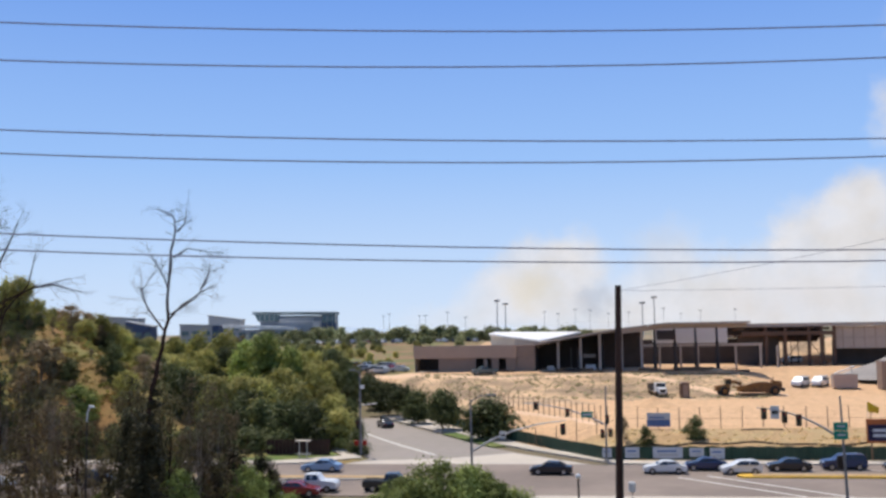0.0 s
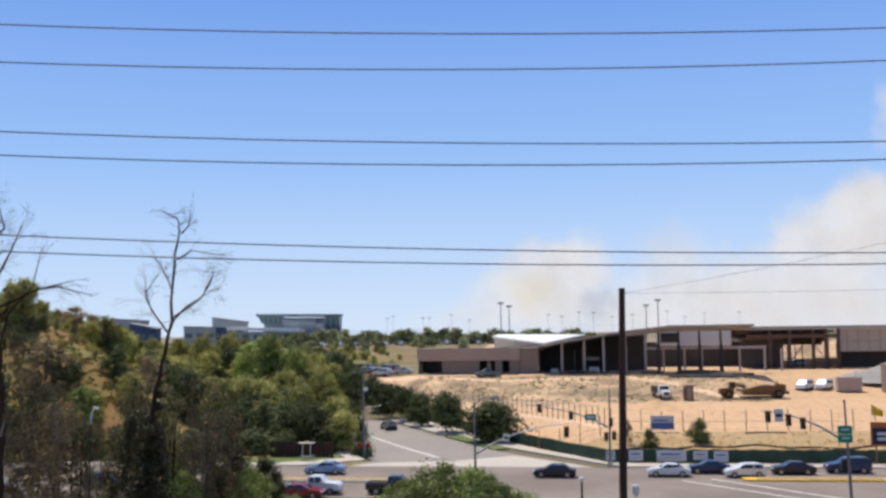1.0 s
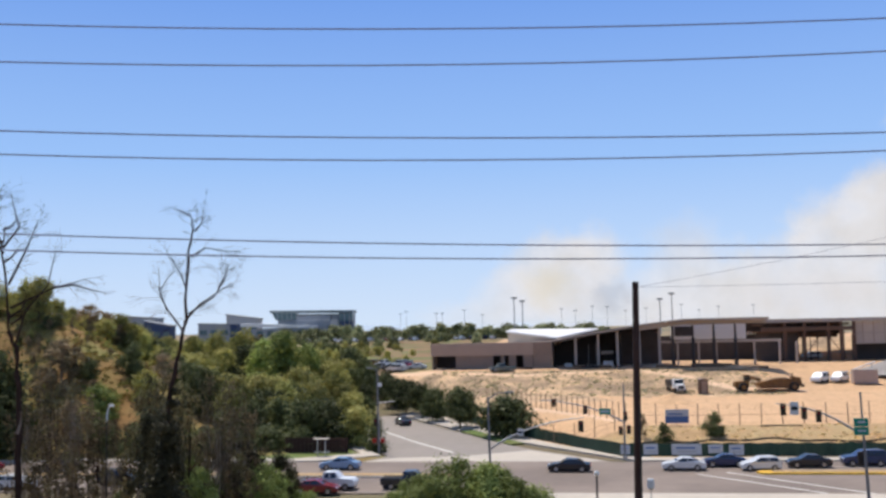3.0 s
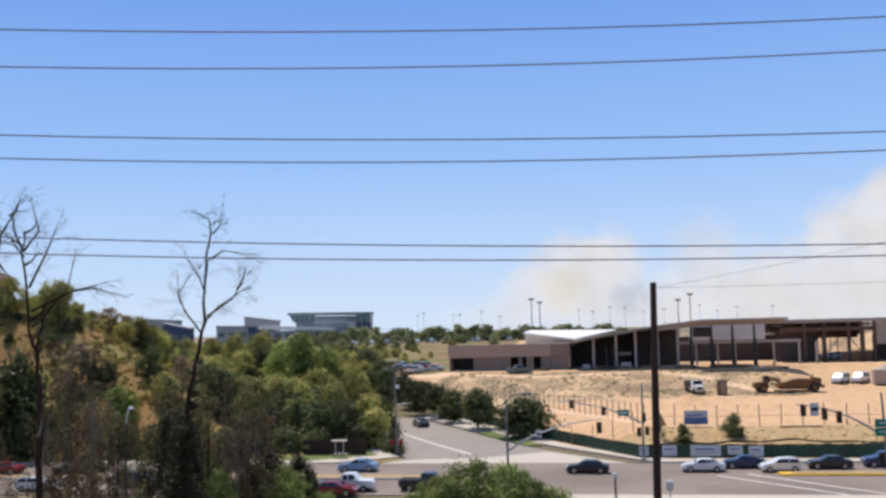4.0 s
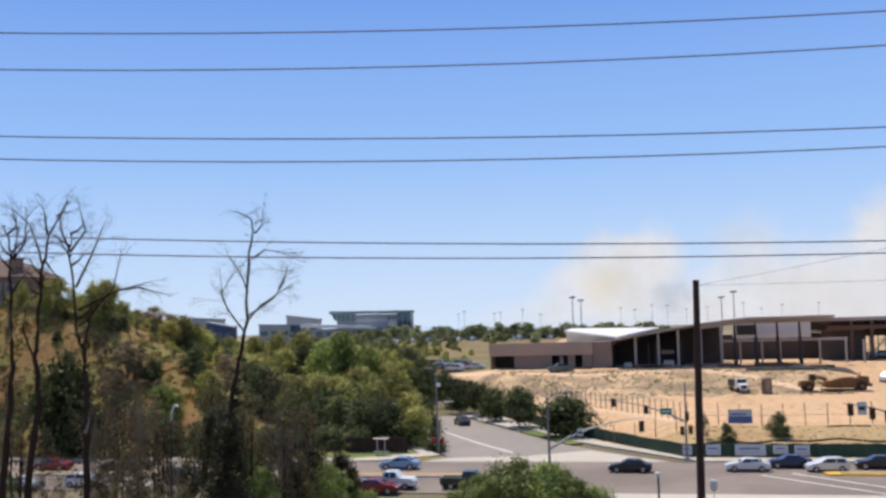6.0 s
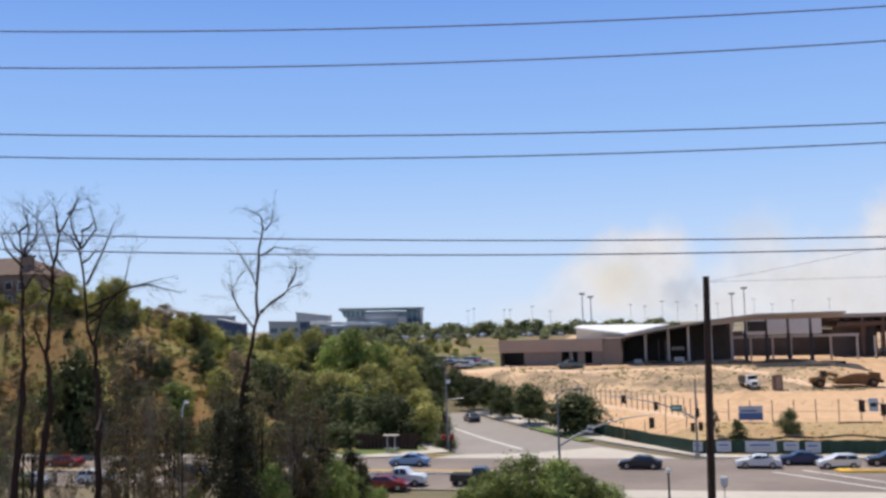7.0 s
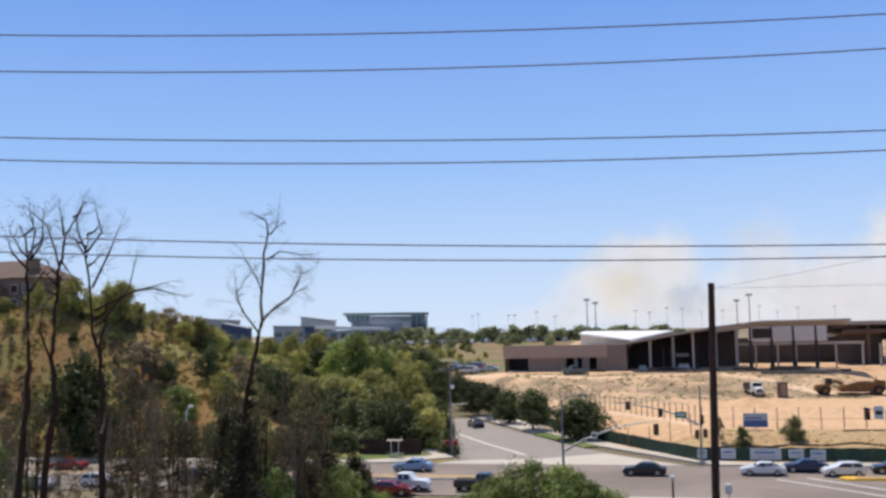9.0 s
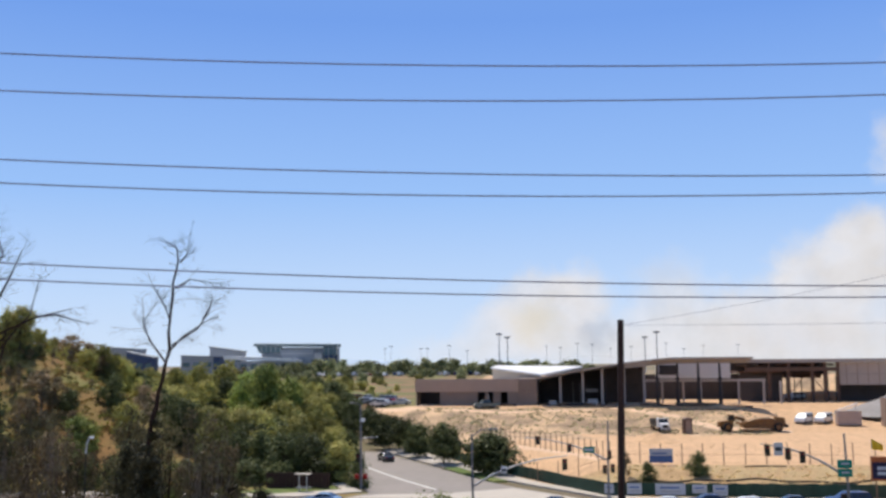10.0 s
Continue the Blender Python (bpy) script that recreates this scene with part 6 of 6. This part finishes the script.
def scraper(x, y, turn):
    ob = thing("wheel_scraper", x, y, height(x, y) - 0.02, "dusty yellow wheel scraper standing on the sand", "earth mover", turn=turn)
    ob.scale = (0.84, 0.84, 0.80)
    part("bowl", prism([(-1.6, 0.7), (4.2, 0.55), (5.0, 1.2), (4.8, 2.7), (2.0, 2.9), (-1.2, 2.2)], -1.5, 1.5), M_CAT, ob)
    part("load", prism([(-1.2, 2.2), (2.0, 2.85), (4.6, 2.7), (3.2, 3.15), (0.8, 2.95)], -1.2, 1.2), M_SLOPE, ob)
    for s in (-1.6, 1.6):
        part("draft_arm", tubed([(-3.2, s * 0.8, 1.9), (-1.8, s, 1.4), (1.6, s, 1.0)], [0.2, 0.2, 0.15], 6), M_CAT, ob)
        part("hydraulic_ram", tubed([(-2.6, s * 0.5, 2.9), (-1.4, s * 0.6, 1.6)], [0.09, 0.07], 6), M_DARK_METAL, ob)
    part("apron", prism([(-2.4, 0.8), (-1.5, 0.6), (-1.1, 2.3), (-1.9, 2.0)], -1.4, 1.4), M_CAT, ob)
    part("gooseneck", tubed([(-4.6, 0, 2.2), (-3.4, 0, 3.1), (-1.6, 0, 2.6)], [0.4, 0.35, 0.3], 8), M_CAT, ob)
    part("tractor_hood", prism([(-7.4, 1.0), (-4.2, 1.0), (-4.2, 2.5), (-7.2, 2.2)], -0.9, 0.9), M_CAT, ob)
    cab = part("cab", prism([(-5.2, 2.3), (-3.9, 2.3), (-4.0, 3.6), (-5.0, 3.6)], -0.8, 0.5), M_GLASS, ob)
    part("cab_roof", boxed(-5.3, -0.95, 3.6, -3.8, 0.65, 3.75, bevel=0.04), M_CAT, cab)
    part("rear_engine", prism([(4.6, 1.0), (7.0, 1.1), (6.9, 3.0), (5.0, 3.3)], -0.9, 0.9), M_CAT, ob)
    part("exhaust", tubed([(5.4, 0.3, 3.2), (5.4, 0.3, 4.0)], [0.09, 0.09], 8), M_DARK_METAL, ob)
    part("push_block", boxed(6.9, -0.7, 0.8, 7.6, 0.7, 1.5, bevel=0.05), M_DARK_METAL, ob)
    wheel_pair(ob, -5.6, -1.5, 1.5, 1.0, 0.75)
    wheel_pair(ob, 5.2, -1.5, 1.5, 1.0, 0.75)


def dump_truck(x, y, turn):
    ob = thing("water_truck", x, y, height(x, y) - 0.02, "white tipper truck with a dark body on the sand", "truck", turn=turn)
    ob.scale = (0.85, 0.85, 0.85)
    part("bed", prism([(-3.2, 1.2), (1.0, 1.1), (1.2, 2.7), (-3.4, 2.5)], -1.2, 1.2), M_DARK_COLUMN, ob)
    part("cab", prism([(1.3, 0.9), (2.7, 0.9), (2.7, 1.9), (2.4, 2.75), (1.3, 2.8)], -1.1, 1.1), M_WHITE, ob)
    part("hood", prism([(2.7, 0.8), (4.1, 0.8), (4.0, 1.6), (2.7, 1.85)], -0.85, 0.85), M_WHITE, ob)
    part("windscreen", prism([(2.42, 2.72), (2.72, 1.92), (2.76, 1.95), (2.46, 2.74)], -0.95, 0.95), M_GLASS, ob)
    part("grille", boxed(4.05, -0.6, 0.85, 4.12, 0.6, 1.5), M_DARK_METAL, ob)
    part("bumper", boxed(4.0, -1.1, 0.45, 4.25, 1.1, 0.75, bevel=0.04), M_GREY_METAL, ob)
    for x_ in (3.2, -1.2, -2.4):
        wheel_pair(ob, x_, -1.05, 1.05, 0.52, 0.35)


scraper(32.9, 185.7, 5)
dump_truck(16.4, 186.1, -78)


def toilet(x, y, turn):
    ob = thing("portable_toilet", x, y, height(x, y), "brown portable toilet cabin on the sand", "portable toilet", turn=turn)
    part("cabin", boxed(-0.75, -0.75, 0.1, 0.75, 0.75, 2.6, bevel=0.06), M_RUST, ob)
    part("door", boxed(-0.5, -0.79, 0.2, 0.5, -0.76, 2.4, bevel=0.01), M_BLOCK, ob)
    part("roof", prism([(-0.85, 2.6), (0.85, 2.6), (0.5, 2.85), (-0.5, 2.85)], -0.85, 0.85), M_BLOCK, ob)
    part("skid", boxed(-0.8, -0.8, 0, 0.8, 0.8, 0.12), M_DARK_METAL, ob)


toilet(21.0, 182.9, 10)


def container(x, y, turn, label, mat, l=6.0, h=2.6, w=2.4):
    ob = thing("storage_container", x, y, height(x, y), label, "container", turn=turn)
    part("body", boxed(-l / 2, -w / 2, 0.1, l / 2, w / 2, h, bevel=0.04), mat, ob)
    for k in range(int(l / 0.5)):
        part("rib", boxed(-l / 2 + 0.2 + 0.5 * k, -w / 2 - 0.05, 0.2, -l / 2 + 0.42 + 0.5 * k, -w / 2 - 0.002, h - 0.15), mat, ob)
    part("roof_rim", boxed(-l / 2 - 0.04, -w / 2 - 0.07, h, l / 2 + 0.04, w / 2 + 0.07, h + 0.1), M_ROOF_STEEL, ob)


container(52.9, 197.3, -4, "faded beige storage container on the sand", material("faded_beige_steel", (0.45, 0.35, 0.30), 0.7, vary=0.12, scale=0.8), l=4.4, h=2.7)
container(61.3, 195.4, 2, "brown site office cabin at the yard's edge", M_BLOCK, l=5.0, h=5.4, w=3)


def heap(name, x, y, rad, tall, mat, label, seed):
    """A pile of loose earth with a rough cone shape."""
    ob_z = height(x, y) - 0.15
    bm = bmesh.new()
    rings, n = 9, 26
    top = bm.verts.new((0, 0, tall))
    prev = None
    for i in range(1, rings + 1):
        u = i / rings
        cur = []
        for k in range(n):
            a = 2 * math.pi * k / n
            r = rad * u * (1 + 0.18 * noise.noise((math.cos(a) * 1.3, math.sin(a) * 1.3, seed)))
            z = tall * (1 - u) ** 1.15 * (1 + 0.25 * noise.noise((math.cos(a) * 2 * u, math.sin(a) * 2 * u, seed + 4)))
            cur.append(bm.verts.new((r * math.cos(a), r * math.sin(a), z)))
        for k in range(n):
            if prev is None:
                bm.faces.new((top, cur[k], cur[(k + 1) % n]))
            else:
                bm.faces.new((prev[k], cur[k], cur[(k + 1) % n], prev[(k + 1) % n]))
        prev = cur
    for f in bm.faces:
        f.smooth = True
    ob = part(name, bm, mat)
    ob.matrix_basis = pose(x, y, ob_z)
    tagged(ob, label, "earth pile")


M_GRAVEL = material("grey_gravel", (0.30, 0.27, 0.25), 0.95, vary=0.25, scale=2, bump=0.6)
heap("sand_mound", 14.3, 166.0, 4.6, 1.9, M_SAND, "low cone of loose sand by the fence", 3)
heap("gravel_mound", 67.0, 214.0, 13.5, 4.6, M_GRAVEL, "tall grey gravel heap at the yard's edge", 9)
heap("earth_mound", 61.3, 255.7, 9.5, 1.6, M_SAND, "smooth sandy mound beside the steel frame", 5)
heap("earth_bank", 66.0, 284, 30.0, 6.0, M_SLOPE, "broad bank of bare earth behind the steel frame", 12)
heap("spoil_mound", 31, 211.5, 4.0, 0.8, M_SLOPE, "low heap of dark spoil under the canopy", 6)


def dirt_track(name, pts, width, label):
    """A graded track that lies on the ground."""
    bm = bmesh.new()
    rows = []
    for i in range(len(pts) - 1):
        for t in np.linspace(0, 1, 14)[:13 + (i == len(pts) - 2)]:
            p = Vector(pts[i]).lerp(Vector(pts[i + 1]), t)
            d = (Vector(pts[i + 1]) - Vector(pts[i])).normalized()
            row = []
            for k in range(5):
                u = (k / 4 - 0.5) * width * (1 + 0.12 * math.sin(t * 9 + i * 3 + k))
                x, y = p.x - d.y * u, p.y + d.x * u
                row.append(bm.verts.new((x, y, height(x, y) + (0.06 if 0 < k < 4 else -0.05))))
            rows.append(row)
    for a, b in zip(rows, rows[1:]):
        for k in range(4):
            bm.faces.new((a[k], a[k + 1], b[k + 1], b[k]))
    for f in bm.faces:
        f.smooth = True
    tagged(part(name, bm, M_TRACK), label, "track", kind="structure")


M_TRACK = material("pale_packed_dirt", (0.70, 0.48, 0.31), 0.95, vary=0.12, scale=0.6, bump=0.2)
dirt_track("dirt_track", [(9.5, 210.8), (19.5, 201.3), (27.2, 188.1), (40.1, 186.4)], 4.2, "pale packed dirt track running down the slope")
dirt_track("dirt_track", [(-51.2, 225.6), (-33.9, 210.7), (-13.9, 204.5), (4.7, 207.9)], 3.4, "pale packed dirt strip along the pad")
dirt_track("dirt_track", [(-8.8, 161.2), (-0.2, 147.3), (4.4, 138.2)], 1.6, "narrow pale path above the side road bank")


# timber and spoil along the pad's edge
rng = random.Random(33)
for k in range(14):
    x = rng.uniform(-30, 30)
    y = 213.6 + rng.uniform(0, 2.2)
    ob = thing("timber_stack", x, y, height(x, y), "small stack of weathered boards on the pad", "timber", turn=rng.uniform(-25, 25), group="timber stacks on the pad")
    l, h = rng.uniform(0.8, 2.6), rng.uniform(0.25, 0.8)
    mat = rng.choice((M_POST, M_DARK_IN, M_POST))
    n = max(2, int(h / 0.2))
    for j in range(n):
        part("board", boxed(-l + 0.1 * math.sin(j * 5), -0.5, j * h / n, l + 0.1 * math.sin(j * 3), 0.5, (j + 0.85) * h / n), mat, ob)
# loose rocks and clods: too many to count
verts, faces = [], []
nr = np.random.default_rng(8)
for k in range(600):
    x, y = nr.uniform(-18, 60), nr.uniform(122, 207)
    if site_depth(x, y) < 1.5:
        continue
    s = nr.uniform(0.05, 0.17) * (1.4 if nr.random() < 0.08 else 1.0)
    z = height(x, y)
    b = len(verts)
    for dx, dy, dz in ((1, 0, 0), (-0.6, 0.8, 0), (-0.5, -0.9, 0), (0.1, 0.1, 0.9)):
        verts.append((x + s * dx * nr.uniform(0.7, 1.3), y + s * dy * nr.uniform(0.7, 1.3), z - 0.03 + s * dz * nr.uniform(0.6, 1.2)))
    faces += [(b, b + 1, b + 3), (b + 1, b + 2, b + 3), (b + 2, b, b + 3)]
tagged(mesh_part("loose_rocks", verts, faces, M_BANK), "loose clods and rocks strewn over the sand", "rocks", kind="stuff")
# weeds and dry tufts, too many to count: on the bank, the slope and the hill
def tufts(name, label, count, x0, x1, y0, y1, keep, low, high, mat):
    verts, faces = [], []
    for k in range(count):
        x, y = nr.uniform(x0, x1), nr.uniform(y0, y1)
        if not keep(x, y):
            continue
        z = height(x, y)
        s = nr.uniform(low, high) * (0.5 + 0.9 * max(0, 0.5 + noise.noise((x * 0.2, y * 0.2, 7.0))))
        for j in range(3):
            b = len(verts)
            a = nr.uniform(0, 6.28)
            ux, uy = math.cos(a) * s * 0.6, math.sin(a) * s * 0.6
            ox, oy = nr.uniform(-s, s), nr.uniform(-s, s)
            verts += [(x + ox - ux, y + oy - uy, z - 0.03), (x + ox + ux, y + oy + uy, z - 0.03), (x + ox + ux * 1.5 + nr.uniform(-s, s) * 0.4, y + oy + uy, z + s * nr.uniform(0.4, 1.0)),
                      (x + ox - ux * 1.3, y + oy - uy, z + s * nr.uniform(0.3, 0.8))]
            faces.append((b, b + 1, b + 2, b + 3))
    tagged(mesh_part(name, verts, faces, mat), label, "grass", kind="stuff")


tufts("bank_grass", "dry yellow grass tufts on the fenced bank", 700, 0, 62, 121.8, 133.6, lambda x, y: site_depth(x, y) > 0.8, 0.08, 0.26, leafy("dry_grass_blades", (0.66, 0.48, 0.25), (0.52, 0.40, 0.19), 0.8, 0.5))
tufts("slope_weed", "grey-olive weeds on the slope below the pad", 1500, -34, 36, 181, 210, lambda x, y: site_depth(x, y) > 3, 0.10, 0.34, leafy("grey_weed_leaves", (0.42, 0.36, 0.23), (0.34, 0.31, 0.18), 0.8, 0.5))
tufts("hill_grass", "brown and green grass tufts on the hillside", 3600, -128, -66, 119, 158, lambda x, y: side_road(x, y) < -24, 0.18, 0.55, leafy("hill_grass_blades", (0.34, 0.21, 0.08), (0.24, 0.24, 0.07), 0.8, 0.4))
# a pale pipe boom that leans over the yard
pa = (53.7, 207.3)
ob = thing("pipe_boom", pa[0], pa[1], height(*pa), "pale inclined pipe boom on trestle legs", "boom")
part("pipe", tubed([(0, 0, 1.6), (4.2, 1.0, 3.0)], [0.16, 0.14], 8), M_WHITE, ob)
part("trestle", tubed([(0.4, 0.1, 0), (0.5, 0.1, 1.8)], [0.08, 0.08], 6), M_GREY_METAL, ob)
part("trestle", tubed([(3.6, 0.8, 0), (3.6, 0.85, 2.8)], [0.08, 0.08], 6), M_GREY_METAL, ob)

# the first of each kind served only as a pattern for its copies
for pattern in [t for kind in KINDS.values() for t in kind] + list(CAR_CACHE.values()):
    for o in [*pattern.children_recursive, pattern]:
        bpy.data.objects.remove(o)
